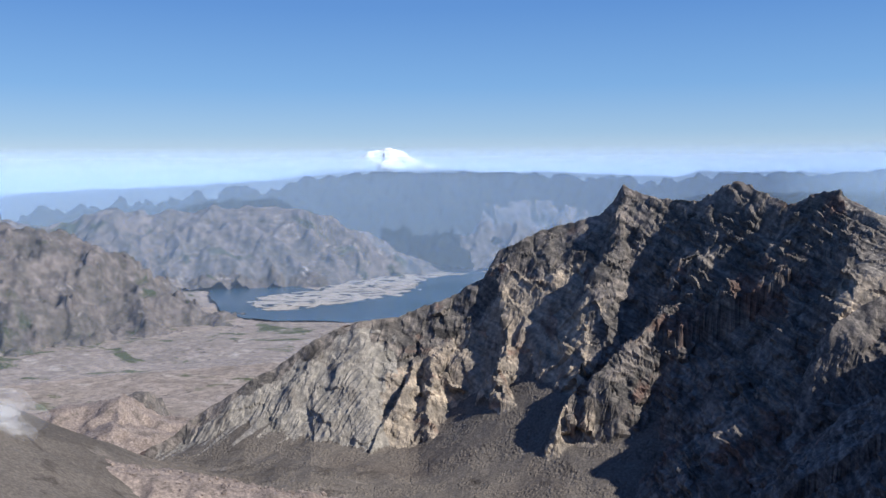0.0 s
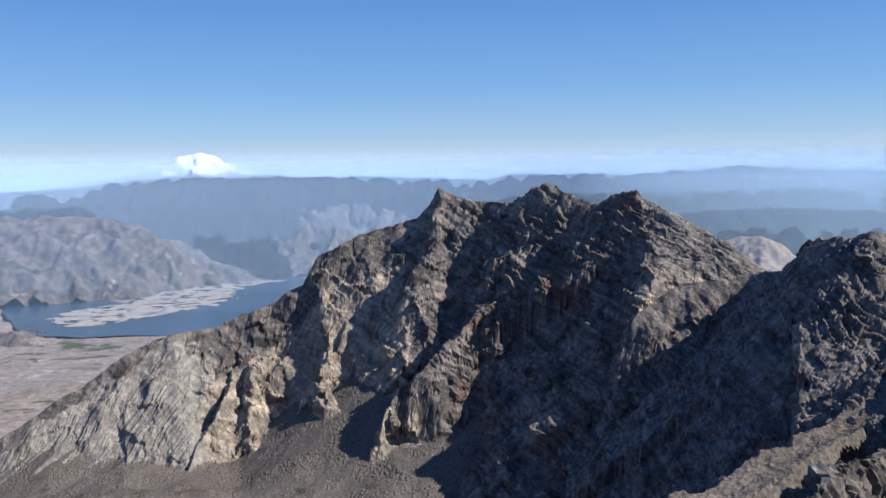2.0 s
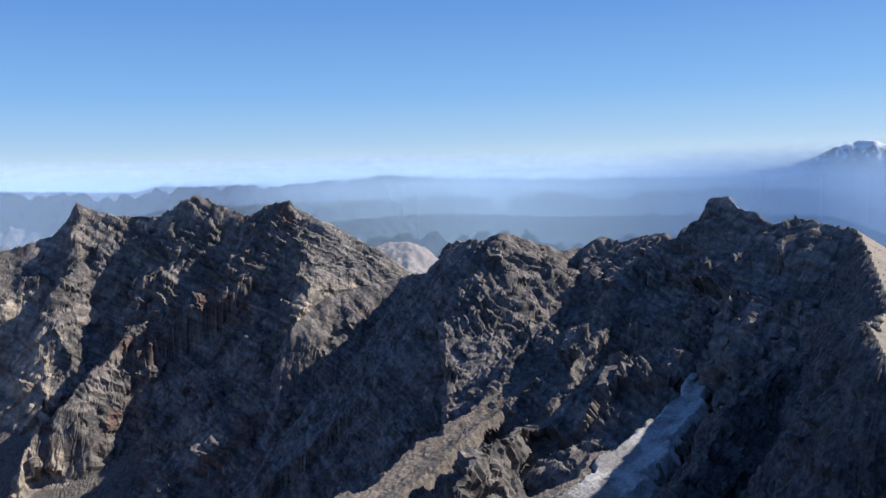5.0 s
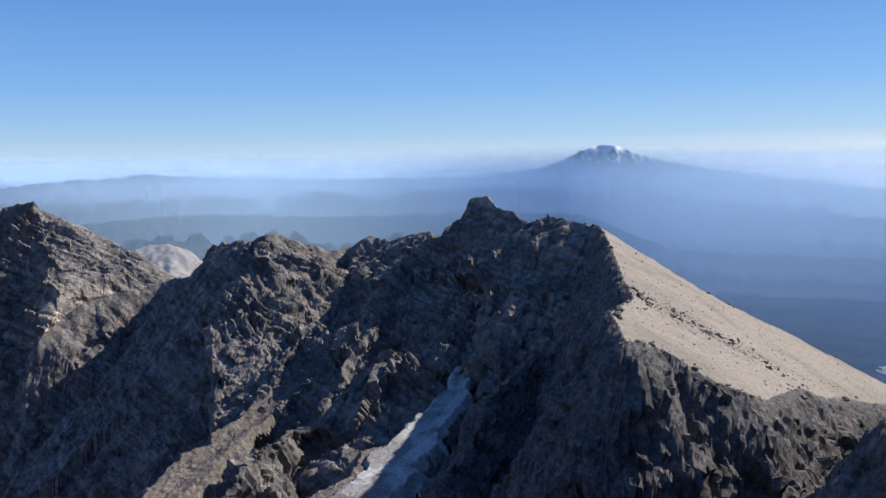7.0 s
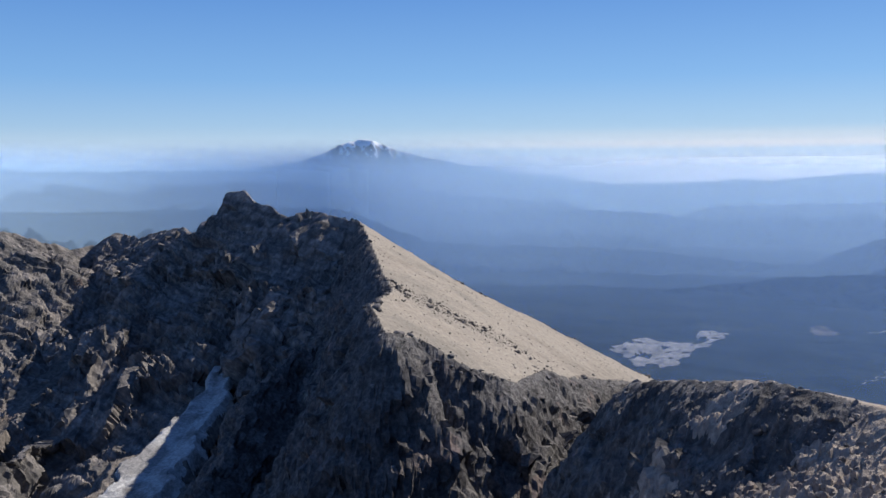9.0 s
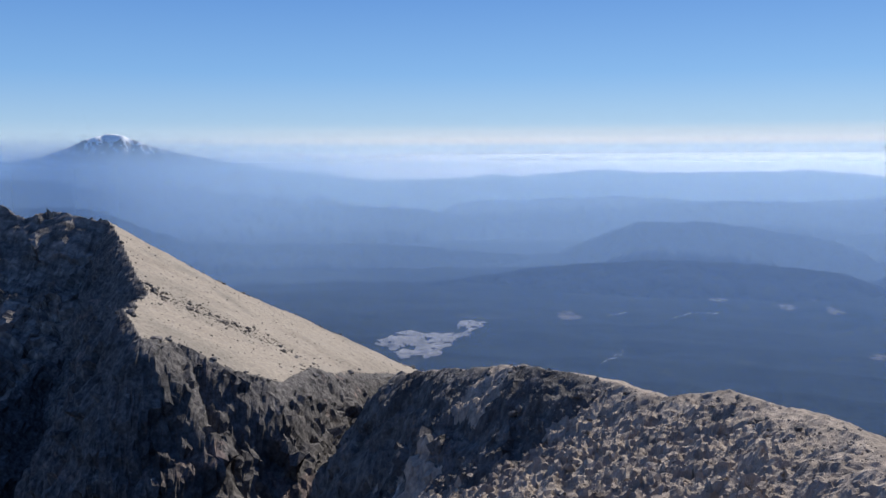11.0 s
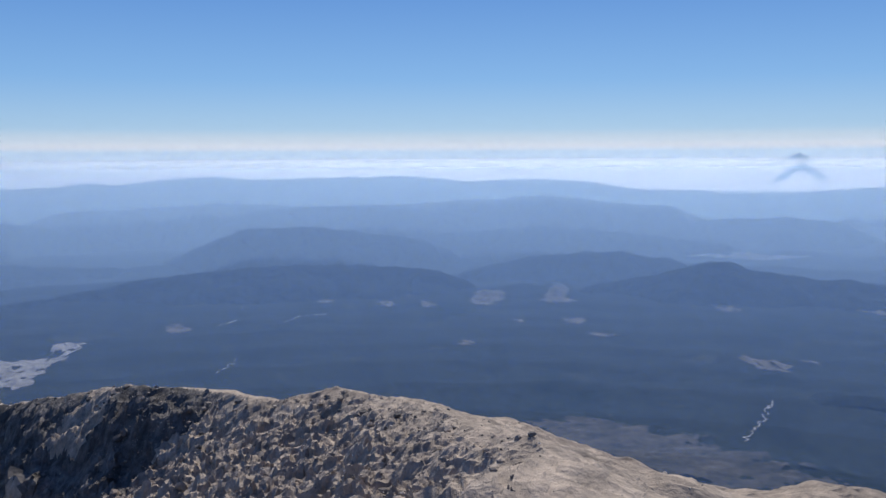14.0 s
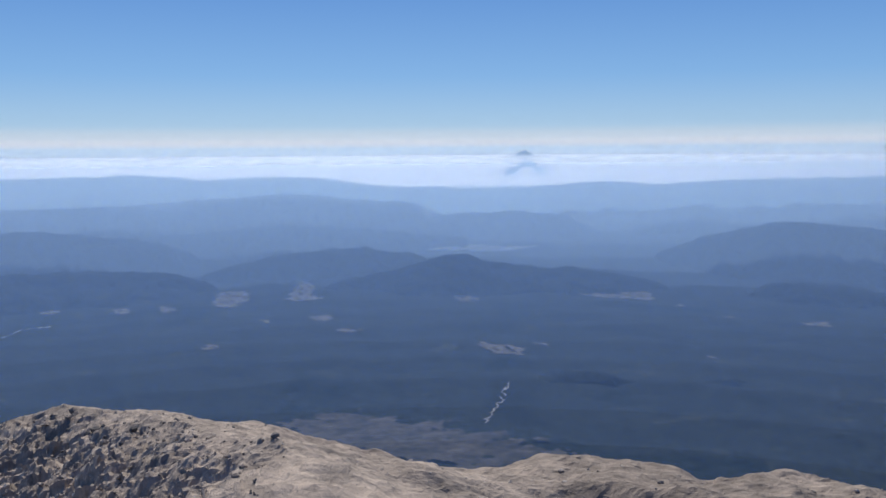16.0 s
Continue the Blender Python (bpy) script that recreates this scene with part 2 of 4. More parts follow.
def blocks(x, y, z, size, seed, tilt=2.0):
    """Broken rock in space: each lump has its own height and a flat, tilted face; about -0.5 to 0.5 of its size."""
    gx, gy, gz = x / size, y / size, z / size
    ix, iy, iz = np.floor(gx - 0.5), np.floor(gy - 0.5), np.floor(gz - 0.5)
    best, val = np.full(x.shape, 1e9), np.zeros(x.shape)
    for k in range(8):
        jx, jy, jz = ix + (k & 1), iy + (k >> 1 & 1), iz + (k >> 2)
        h = [hash01(jx + 7919 * jz, jy, seed + q) for q in range(6)]
        ex, ey, ez = gx - jx - h[0], gy - jy - h[1], gz - jz - h[2]
        d2 = ex * ex + ey * ey + ez * ez
        v = 0.7 * (h[3] - 0.5) + tilt * (ex * (h[3] - 0.5) + ey * (h[4] - 0.5) + ez * (h[5] - 0.5))
        near = d2 < best
        best, val = np.where(near, d2, best), np.where(near, v, val)
    return val * size


def rock_relief(x, y, z, size, seed, bed=0.0, dip=(0.0, 0.0), share=1.0, bedding=1.0):
    """How far broken rock stands out from its wall: lumps of four sizes, cracks, and ledges along dipping beds."""
    wx, wy, wz = (c + 0.22 * size * fbm3(x / size, y / size, z / size, 3, seed + 7 * k) for k, c in enumerate((x, y, z)))
    out = 0.15 * blocks(wx, wy, wz, size, seed + 30) + 0.15 * blocks(wx, wy, wz * 0.8, size / 2.6, seed + 40) + 0.11 * blocks(wx, wy, wz, size / 6.5, seed + 50)
    out = out + 0.11 * blocks(x, y, z, size / 15, seed + 60) + 0.014 * size * fbm3(x / size * 5, y / size * 5, z / size * 5, 4, seed + 70, 0.6)
    if bed:
        q = (wz - dip[0] * wx - dip[1] * wy) / bed
        for f, a in ((1.0, 0.30), (2.7, 0.16)):
            fr = q * f - np.floor(q * f)
            out = out + bedding * a * bed * (np.minimum(fr * 1.3, (1 - fr) * 4.0) - 0.5) * np.clip(0.6 + fbm3(x / size, y / size, z / size, 2, seed + 90), 0, 1.4)
    return out * share


def carved(name, az, rr, height, material, relief, keep=None, smooth=False):
    """A piece of land whose rock stands out square to its slopes, so that walls break up as much as ledges do."""
    a, r = np.meshgrid(np.radians(az), rr, indexing="ij")
    x, y = r * np.sin(a), r * np.cos(a)
    z = height(x, y)
    p = np.stack([x, y, z], -1)
    n = np.cross(np.gradient(p, axis=1), np.gradient(p, axis=0))
    n /= np.linalg.norm(n, axis=-1, keepdims=True) + 1e-9
    n *= np.sign(n[..., 2:] + 1e-9)
    na, nr = a.shape
    idx = np.arange(na * nr).reshape(na, nr)
    f = np.stack([idx[:-1, :-1], idx[:-1, 1:], idx[1:, 1:], idx[1:, :-1]], -1).reshape(-1, 4)
    v, n = p.reshape(-1, 3), n.reshape(-1, 3)
    if keep is not None:
        k = keep(x, y, z).reshape(-1)
        f = f[k[f].any(1)]
        used = np.zeros(len(v), bool)
        used[f] = True
        v, n, f = v[used], n[used], (np.cumsum(used) - 1)[f]
    v = v + n * relief(v[:, 0], v[:, 1], v[:, 2])[:, None]
    return mesh_object(name, v, f, material, smooth)


def crest_field(x, y, pts):
    """Of the nearest place on a crest line: its distance, height, way along the line and the side (+1: left of the line)."""
    best = np.full(x.shape, 1e12)
    z, s, side = np.zeros(x.shape), np.zeros(x.shape), np.ones(x.shape)
    run = 0.0
    for (ax, ay, az), (bx, by, bz) in zip(pts, pts[1:]):
        dx, dy = bx - ax, by - ay
        ln = math.hypot(dx, dy)
        t = np.clip(((x - ax) * dx + (y - ay) * dy) / (ln * ln), 0, 1)
        d2 = (x - ax - t * dx) ** 2 + (y - ay - t * dy) ** 2
        near = d2 < best
        best = np.where(near, d2, best)
        z = np.where(near, az + t * (bz - az), z)
        s = np.where(near, run + t * ln, s)
        side = np.where(near, np.sign(dx * (y - ay) - dy * (x - ax)), side)
        run += ln
    return np.sqrt(best), z, s, side


def within(x, y, ring):
    """Which places lie inside a closed outline."""
    inside = np.zeros(x.shape, bool)
    for p, q in zip(ring, list(ring[1:]) + [ring[0]]):
        ax, ay, bx, by = p[0], p[1], q[0], q[1]
        if ay != by:
            inside ^= ((ay > y) != (by > y)) & (x < (bx - ax) * (y - ay) / (by - ay) + ax)
    return inside


def smax(a, b, k):
    h = np.clip(0.5 + 0.5 * (a - b) / k, 0, 1)
    return b * (1 - h) + a * h + k * h * (1 - h)


def mesh_object(name, verts, faces, material, smooth=True):
    me = bpy.data.meshes.new(name)
    me.vertices.add(len(verts))
    me.vertices.foreach_set("co", np.asarray(verts, dtype=np.float32).ravel())
    me.loops.add(faces.size)
    me.loops.foreach_set("vertex_index", faces.astype(np.int32).ravel())
    me.polygons.add(len(faces))
    me.polygons.foreach_set("loop_start", np.arange(0, faces.size, faces.shape[1], dtype=np.int32))
    me.update(calc_edges=True)
    me.polygons.foreach_set("use_smooth", np.full(len(faces), smooth))
    me.materials.append(material)
    return new(name, me)


def sheet(name, az, rr, height, material, keep=None, smooth=True):
    """A piece of land over a fan of directions and distances; keep(x, y, z) says which corners stay."""
    a, r = np.meshgrid(np.radians(az), rr, indexing="ij")
    x, y = r * np.sin(a), r * np.cos(a)
    z = height(x, y)
    na, nr = a.shape
    idx = np.arange(na * nr).reshape(na, nr)
    f = np.stack([idx[:-1, :-1], idx[:-1, 1:], idx[1:, 1:], idx[1:, :-1]], -1).reshape(-1, 4)
    v = np.stack([x, y, z], -1).reshape(-1, 3)
    if keep is not None:
        k = keep(x, y, z).reshape(-1)
        f = f[k[f].any(1)]
        used = np.zeros(len(v), bool)
        used[f] = True
        remap = np.cumsum(used) - 1
        v, f = v[used], remap[f]
    return mesh_object(name, v, f, material, smooth)


def split_cover(ob, kinds, slot_at, category):
    """Parts the land of one mesh by its cover: each kind (name, material, label) becomes a part under one thing."""
    me = ob.data
    v = np.empty(len(me.vertices) * 3, np.float32)
    me.vertices.foreach_get("co", v)
    v = v.reshape(-1, 3)
    f = np.empty(len(me.loops), np.int32)
    me.loops.foreach_get("vertex_index", f)
    f = f.reshape(-1, 4)
    c = v[f].mean(1).astype(float)
    slot = slot_at(c[:, 0], c[:, 1], c[:, 2])
    smooth = me.polygons[0].use_smooth
    name, label = ob.name, ob.get("label", "")
    bpy.data.objects.remove(ob)
    bpy.data.meshes.remove(me)
    top = tagged(new(name), label, category)
    for k, (nm, material, lab) in enumerate(kinds):
        fk = f[slot == k]
        if not len(fk):
            continue
        used = np.zeros(len(v), bool)
        used[fk] = True
        piece = mesh_object(nm, v[used], (np.cumsum(used) - 1)[fk], material, smooth)
        piece.parent = top
        tagged(piece, lab)
    return top


# ---------- the plan: crests of the crater rim and its spurs, in metres from the viewpoint ----------
CREST_NORTH = [
    (-421, 1071, -381), (-365, 1091, -355), (-324, 1104, -327), (-285, 1115, -299), (-235, 1126, -272),
    (-184, 1138, -238), (-132, 1147, -215), (-110, 1150, -208), (-64, 1157, -203), (-26, 1160, -191),
    (12, 1160, -177), (50, 1159, -154), (81, 1158, -112), (125, 1152, -90), (169, 1143, -78), (204, 1134, -67),
    (222, 1129, -44), (237, 1124, -27), (252, 1117, -36), (274, 1102, -44), (316, 1064, -44), (327, 1045, -34),
    (347, 1023, -22), (365, 1001, -33), (387, 971, -46), (394, 958, -41), (403, 943, -34), (420, 914, -28),
    (443, 897, -48), (472, 871, -78), (498, 839, -100), (514, 800, -113),
]
SPUR_A = [
    (184, 1136, -91), (197, 1075, -157), (173, 1044, -191), (158, 1018, -218), (145, 994, -247),
]
SPUR_B = [
    (137, 1147, -103), (105, 1120, -168), (80, 1080, -207), (68, 1048, -245), (78, 1005, -269),
]
SPUR_C = [
    (35, 1155, -173), (11, 1132, -230), (-14, 1090, -258), (-21, 1046, -290), (-14, 1029, -313),
]
SPUR_D = [
    (-38, 1150, -233), (-46, 1061, -279), (-66, 1033, -307), (-88, 1002, -331), (-96, 981, -355),
]
SPUR_E = [
    (347, 1023, -27), (345, 990, -84), (335, 978, -110), (296, 975, -140), (236, 960, -174), (196, 938, -201),
    (161, 931, -229), (138, 931, -262), (120, 914, -288),
]
SPUR_F = [
    (244, 1122, -36), (226, 1082, -90), (199, 1057, -121),
]
SPUR_G = [
    (343, 1024, -31), (322, 1000, -84), (277, 1003, -108), (265, 986, -138),
]
SPUR_H = [
    (421, 913, -32), (413, 867, -74), (389, 840, -114), (376, 807, -151),
]
SPUR_I = [
    (-80, 1155, -206), (-84, 1127, -228), (-135, 1097, -258),
]
CREST_EAST = [
    (312, 742, -235), (332, 760, -188), (356, 772, -144), (403, 783, -119), (449, 769, -116),
    (479, 751, -106), (473, 707, -100), (422, 608, -69), (395, 536, -54), (393, 521, -54), (399, 501, -47),
    (428, 513, -54), (469, 523, -68), (498, 514, -66), (496, 495, -56), (493, 481, -60), (479, 447, -54),
    (462, 407, -47), (437, 375, -47), (433, 364, -48), (428, 354, -39), (425, 342, -36), (419, 333, -27),
    (415, 327, -21), (413, 320, -20), (411, 311, -19), (408, 303, -22), (405, 295, -25), (396, 273, -32),
    (391, 262, -30), (387, 240, -30), (382, 219, -33),
]
SPUR_J = [
    (399, 501, -48), (392, 475, -73), (377, 448, -99), (355, 434, -117),
]
SPUR_K = [
    (409, 568, -67), (382, 539, -96), (370, 498, -119), (347, 490, -133), (322, 483, -146), (311, 466, -162),
]
SPUR_L = [
    (437, 389, -47), (371, 350, -90), (311, 326, -105), (261, 304, -116), (217, 288, -116), (191, 269, -123),
]
SPUR_M = [
    (413, 317, -19), (384, 288, -51), (332, 274, -76), (313, 266, -84),
]
SPUR_N = [
    (308, 172, -61), (292, 175, -67), (272, 178, -70), (249, 177, -73), (228, 172, -76), (209, 163, -81),
    (185, 154, -87), (166, 148, -90),
]
SPUR_O = [
    (407, 558, -62), (386, 511, -82), (373, 483, -102),
]
SPUR_P = [
    (452, 661, -86), (410, 640, -104), (366, 597, -129), (340, 543, -155), (314, 512, -171),
]
SPUR_Q = [
    (421, 347, -39), (391, 344, -61), (348, 332, -78), (293, 315, -97),
]
SPUR_R = [
    (392, 259, -32), (370, 248, -50), (333, 240, -68), (306, 227, -83),
]
SPUR_S = [
    (371, 219, -43), (340, 212, -61), (318, 208, -73),
]
GULLY_A = [
    (408, 399, -86), (355, 381, -103), (311, 366, -113), (259, 344, -122), (217, 324, -126), (186, 309, -130),
    (144, 286, -131),
]
GULLY_B = [
    (324, 260, -92), (288, 241, -102), (249, 225, -106), (212, 213, -111), (187, 209, -117), (162, 207, -124),
]
GULLY_C = [
    (304, 253, -102), (268, 234, -107), (237, 223, -109), (206, 212, -114), (180, 209, -119),
]
STONE_BAND = [
    (231, 127, -36), (227, 118, -39), (235, 112, -44), (241, 105, -50), (248, 97, -55), (260, 92, -61),
]
FACE_EAST = [
    (401, 500, -50), (369, 435, -112), (425, 424, -97),
]
RIM_TAN = [
    (376, 215, -33), (303, 169, -35), (242, 131, -37), (218, 115, -38), (190, 104, -35), (175, 98, -34),
    (156, 84, -36), (171, 84, -40), (172, 78, -44), (180, 70, -49), (190, 68, -53), (243, 78, -63),
    (258, 75, -69), (331, 78, -88),
]
TAN_FAR = [
    (379, 214, -34), (371, 194, -42), (368, 178, -49), (364, 161, -56), (372, 151, -63), (385, 141, -71),
    (403, 134, -81), (414, 122, -89), (427, 111, -98), (434, 98, -106), (452, 89, -116), (496, 85, -130),
]
CREST_NEAR = [
    (16.7, -6.7, -5.8), (26.6, -8.7, -8.7), (35.6, -10.1, -10.6), (49.7, -8.7, -13.5), (56.2, -5.7, -15.6),
    (62.5, -2.3, -16.5), (68.5, 2.1, -17.1), (76.2, 7.1, -18.9), (83.8, 10.8, -21.3), (94, 16.5, -24.2),
    (108.3, 22, -28.6), (387, 79.4, -102.2),
]
SHOULDER = [
    (13.8, -5.9, -5.6), (16.6, -9.2, -6.9), (16.1, -11.9, -7.6), (14.8, -14.2, -7.4), (12, -14.7, -7.3),
    (10.9, -16.8, -7.3), (9.5, -18.7, -7.4), (5.4, -20.3, -7.2),
]
PLUME = [
    (-340, 663, -224),
]
DOME = [
    (-433, 625, -205), (-387, 654, -216), (-351, 669, -223), (-313, 682, -235), (-271, 689, -246),
    (-212, 694, -258), (-157, 693, -271),
]
KNOLL_A = [
    (-713, 1455, -425), (-664, 1478, -416), (-622, 1496, -416), (-571, 1506, -404), (-520, 1514, -444),
]
KNOLL_B = [
    (-634, 1642, -455), (-600, 1655, -439), (-580, 1662, -438), (-547, 1663, -496),
]
KNOLL_C = [
    (-579, 1363, -431), (-539, 1379, -415), (-502, 1393, -429), (-457, 1408, -444),
]
LAKE = [
    (-1037, 3778), (-1041, 3906), (-924, 3977), (-711, 3813), (-534, 3630), (-482, 3782), (-483, 4114),
    (-466, 4336), (-254, 4623), (-125, 4928), (-43, 4775), (47, 4448), (182, 4203), (381, 3979), (403, 3484),
    (30, 2974), (-310, 2860), (-429, 2896), (-583, 2903), (-717, 2985), (-830, 3156), (-947, 3478),
]
FEET = [(0, 0, -1.75), (4, -1.6, -2.7), (9, -3.6, -4.5), (13, -5.2, -5.6)]
WEST_RIM = [(-700, 900, -200), (-520, 600, -60), (-400, 200, -20), (-100, 10, -8), (-10, 1, -1.9)]
NEAR_RIM = WEST_RIM[-2:] + FEET + CREST_NEAR + RIM_TAN[::-1]
WHOLE_RIM = WEST_RIM + FEET + CREST_NEAR + RIM_TAN[::-1] + CREST_EAST[6:-1][::-1] + CREST_NORTH[::-1]
VALLEY = -524.0
CRATER = WHOLE_RIM + [(-1300, 2600), (-1500, 2000)]
TAN_DIP, TAN_Z = (0.2771, -0.4893), -33.87


def tan_plane(x, y):
    z = TAN_Z - TAN_DIP[0] * x - TAN_DIP[1] * y
    far_y, far_x = [p[1] for p in TAN_FAR[::-1]], [p[0] for p in TAN_FAR[::-1]]
    over = x - np.interp(y, far_y, far_x) + 2.0 * fbm(x / 20, y / 20, 3, 121)   # past its far edge the flank falls away
    return z - np.clip(over, 0, None) * 0.9


def apron_field(x, y, pts, slope):
    """Scree that leans against a rim from all its places, the highest of them at each point."""
    top = np.full(x.shape, -1e9)
    for (ax, ay, az), (bx, by, bz) in zip(pts, pts[1:]):
        dx, dy = bx - ax, by - ay
        t = np.clip(((x - ax) * dx + (y - ay) * dy) / (dx * dx + dy * dy), 0, 1)
        top = np.maximum(top, az + t * (bz - az) - slope * np.hypot(x - ax - t * dx, y - ay - t * dy))
    return top


def valley_relief(x, y):
    r, az = np.hypot(x, y), np.degrees(np.arctan2(x, y))
    south = np.clip((az - 20) / 20, 0, 1) * np.clip((200 - az) / 20, 0, 1)
    bed = np.where((np.hypot(x + 300, y - 3800) < 1300) & within(x, y, LAKE), -16.0, 0.0)
    return VALLEY + bed + south * 0.2 * np.clip(r - 3650, 0, None) + 11 * fbm(x / 240, y / 240, 5, 40) * np.clip((r - 1700) / 300, 0.3, 1) * (0.35 + 0.65 * south) + 3.0 * fbm(x / 45, y / 45, 3, 44) * (0.4 + 0.6 * south)


def ground_height(x, y):
    """Crater floor and scree inside the rim, the mountain's flank outside, then the valley."""
    d, z, s, side = crest_field(x, y, WHOLE_RIM)
    inside = within(x, y, CRATER)
    floor = np.maximum(-345 - 0.18 * np.clip(y - 900, 0, None), VALLEY)
    az = np.degrees(np.arctan2(x, y))
    apron = apron_field(x, y, WHOLE_RIM, 0.62) - np.interp(az, (-20, -14, -9, -5, -2, 8, 13, 24, 32, 40), (25, 30, 56, 104, 138, 134, 150, 150, 120, 84))
    inner = smax(floor, apron, 40)
    outer = z - 3 - 0.62 * d
    r = np.hypot(x, y)
    far = np.clip((r - 1350) / 500, 0, 1)
    far = far * far * (3 - 2 * far)
    h = np.where(inside, inner, outer)
    h = np.maximum(h, VALLEY) + 2.5 * fbm(x / 60, y / 60, 4, 3) * np.clip(d / 100, 0, 1)
    return h * (1 - far) + valley_relief(x, y) * far


GROUND_AZ = np.concatenate([np.arange(-180, -36, 3.0), np.arange(-36, 172, 0.6), np.arange(172, 180.1, 2.0)])
GROUND_R = np.concatenate([[0.01], np.arange(3, 60, 6), np.arange(60, 1500, 8), np.arange(1500, 4980, 17)])
ground = sheet("ground", GROUND_AZ, GROUND_R, ground_height, M_SCREE)
GROUND_Z = np.empty(len(ground.data.vertices) * 3, np.float32)
ground.data.vertices.foreach_get("co", GROUND_Z)
GROUND_Z = GROUND_Z.reshape(len(GROUND_AZ), len(GROUND_R), 3)[:, :, 2].astype(float)


def ground_at(x, y):
    """Height of the ground sheet itself."""
    i = np.interp(np.degrees(np.arctan2(x, y)), GROUND_AZ, np.arange(len(GROUND_AZ)))
    j = np.interp(np.hypot(x, y), GROUND_R, np.arange(len(GROUND_R)))
    i0, j0 = np.minimum(i.astype(int), len(GROUND_AZ) - 2), np.minimum(j.astype(int), len(GROUND_R) - 2)
    u, v = i - i0, j - j0
    return (GROUND_Z[i0, j0] * (1 - u) + GROUND_Z[i0 + 1, j0] * u) * (1 - v) + (GROUND_Z[i0, j0 + 1] * (1 - u) + GROUND_Z[i0 + 1, j0 + 1] * u) * v


def land_cover(ob, slot_at, materials):
    """Gives each face the material of the land cover at its place."""
    me = ob.data
    for m in materials:
        me.materials.append(m)
    c = np.empty(len(me.polygons) * 3, np.float32)
    me.polygons.foreach_get("center", c)
    c = c.reshape(-1, 3)
    me.polygons.foreach_set("material_index", slot_at(*c.astype(float).T).astype(np.int32))


def ground_cover(x, y, z):
    r = np.hypot(x, y)
    az = np.degrees(np.arctan2(x, y)) + 6 * fbm(x / 200, y / 200, 4, 48)
    wood = (az > 42) | (az < -90)
    bare = np.where(wood, 900, 1450) + 200 * fbm(x / 150, y / 150, 4, 46)
    return np.where(r < bare, 0, np.where(wood, 2, 1))


land_cover(ground, ground_cover, [M_PLAIN, M_FOREST])
tagged(ground, "grey-brown volcanic ground from crater floor to valley", "ground", kind="structure")

# ---------- north massif ----------


def dipping_face(x, y, top, foot, far):
    """A plane of rock through three corners that drops off steeply past its edges."""
    a, b, c = Vector(top), Vector(foot), Vector(far)
    n = (b - a).cross(c - a)
    plane = a.z - (n.x * (x - a.x) + n.y * (y - a.y)) / n.z

    def left_of(p, q):
        return ((q.x - p.x) * (y - p.y) - (q.y - p.y) * (x - p.x)) / (q - p).xy.length
    return plane - 2.2 * np.clip(-left_of(a, b), 0, None) - 1.4 * np.clip(left_of(a, c), 0, None) - 1.3 * np.clip(-left_of(b, c), 0, None)


def talus(x, y):
    """Scree at its angle of rest below the north wall, with shallow runnels down it."""
    d, z, s, side = crest_field(x, y, CREST_NORTH)
    g = ground_at(x, y)
    az, r = np.degrees(np.arctan2(x, y)), np.hypot(x, y)
    rim = np.clip((-18 - az) / 5, 0, 1) + np.clip((az - 21) / 4, 0, 1) + np.clip((770 - r) / 50, 0, 1)
    return g + 2.2 - 7 * rim + 0.7 * fbm((s + 0.9 * d) / 34, d / 260, 4, 540) + 0.25 * fbm(x / 9, y / 9, 3, 545)


def north_rock(x, y):
    wx, wy = x + 7 * fbm(x / 45, y / 45, 3, 60), y + 7 * fbm(x / 45, y / 45, 3, 66)
    d, z, s, side = crest_field(wx, wy, CREST_NORTH)
    h = z - (0.9 + 0.55 * np.clip((s - 330) / 80, 0, 1)) * d
    for pts, slope in ((SPUR_A, 1.6), (SPUR_B, 1.6), (SPUR_C, 1.6), (SPUR_D, 1.6), (SPUR_E, 2.0), (SPUR_F, 1.5), (SPUR_G, 1.5), (SPUR_H, 0.9), (SPUR_I, 1.6)):
        ds, zs, ss, sd = crest_field(wx, wy, pts)
        h = smax(h, zs - slope * ds, 3)
    h = smax(h, dipping_face(wx, wy, SPUR_H[0], SPUR_H[-1], CREST_NORTH[-1]), 2)
    ribs = ridged((s + 0.6 * d + 12 * fbm(x / 40, y / 40, 3, 71)) / 40, d / 260, 2, 72) - 0.6
    rills = ridged((s + 1.5 * d + 3 * fbm(x / 15, y / 15, 3, 73)) / 12, d / 90, 3, 74) - 0.6
    ashy = np.clip((360 - s) / 60, 0, 1)
    return h + (6 * ribs * (1 - ashy) + 4.5 * rills * ashy) * np.clip(d / 30, 0, 1)


def north_height(x, y):
    return smax(north_rock(x, y), talus(x, y), 1.5)


def north_relief(x, y, z):
    stand = np.clip((north_rock(x, y) - talus(x, y)) / 5, 0, 1)
    east_face = np.clip((np.degrees(np.arctan2(x, y)) - 24.5) / 1.5, 0, 1)
    d = crest_field(x, y, CREST_NORTH)[0]
    share = stand * (1 - 0.45 * east_face) * np.clip(0.4 + d / 40, 0, 1) * (0.35 + 0.65 * np.clip((np.degrees(np.arctan2(x, y)) + 6) / 5, 0, 1))
    return rock_relief(x, y, z, 40.0, 70, 15.0, (-0.55, 0.15), share, np.clip((np.degrees(np.arctan2(x, y)) - 9) / 6, 0.2, 1)) + (1 - stand) * 0.35 * blocks(x, y, z, 2.6, 79) * (gnoise(x / 30, y / 30, 81) > -0.1)


def in_talus(x, y):
    az, r = np.degrees(np.arctan2(x, y)), np.hypot(x, y)
    return (az > -25) & (az < 27) & (r > 700) & within(x, y, CRATER)


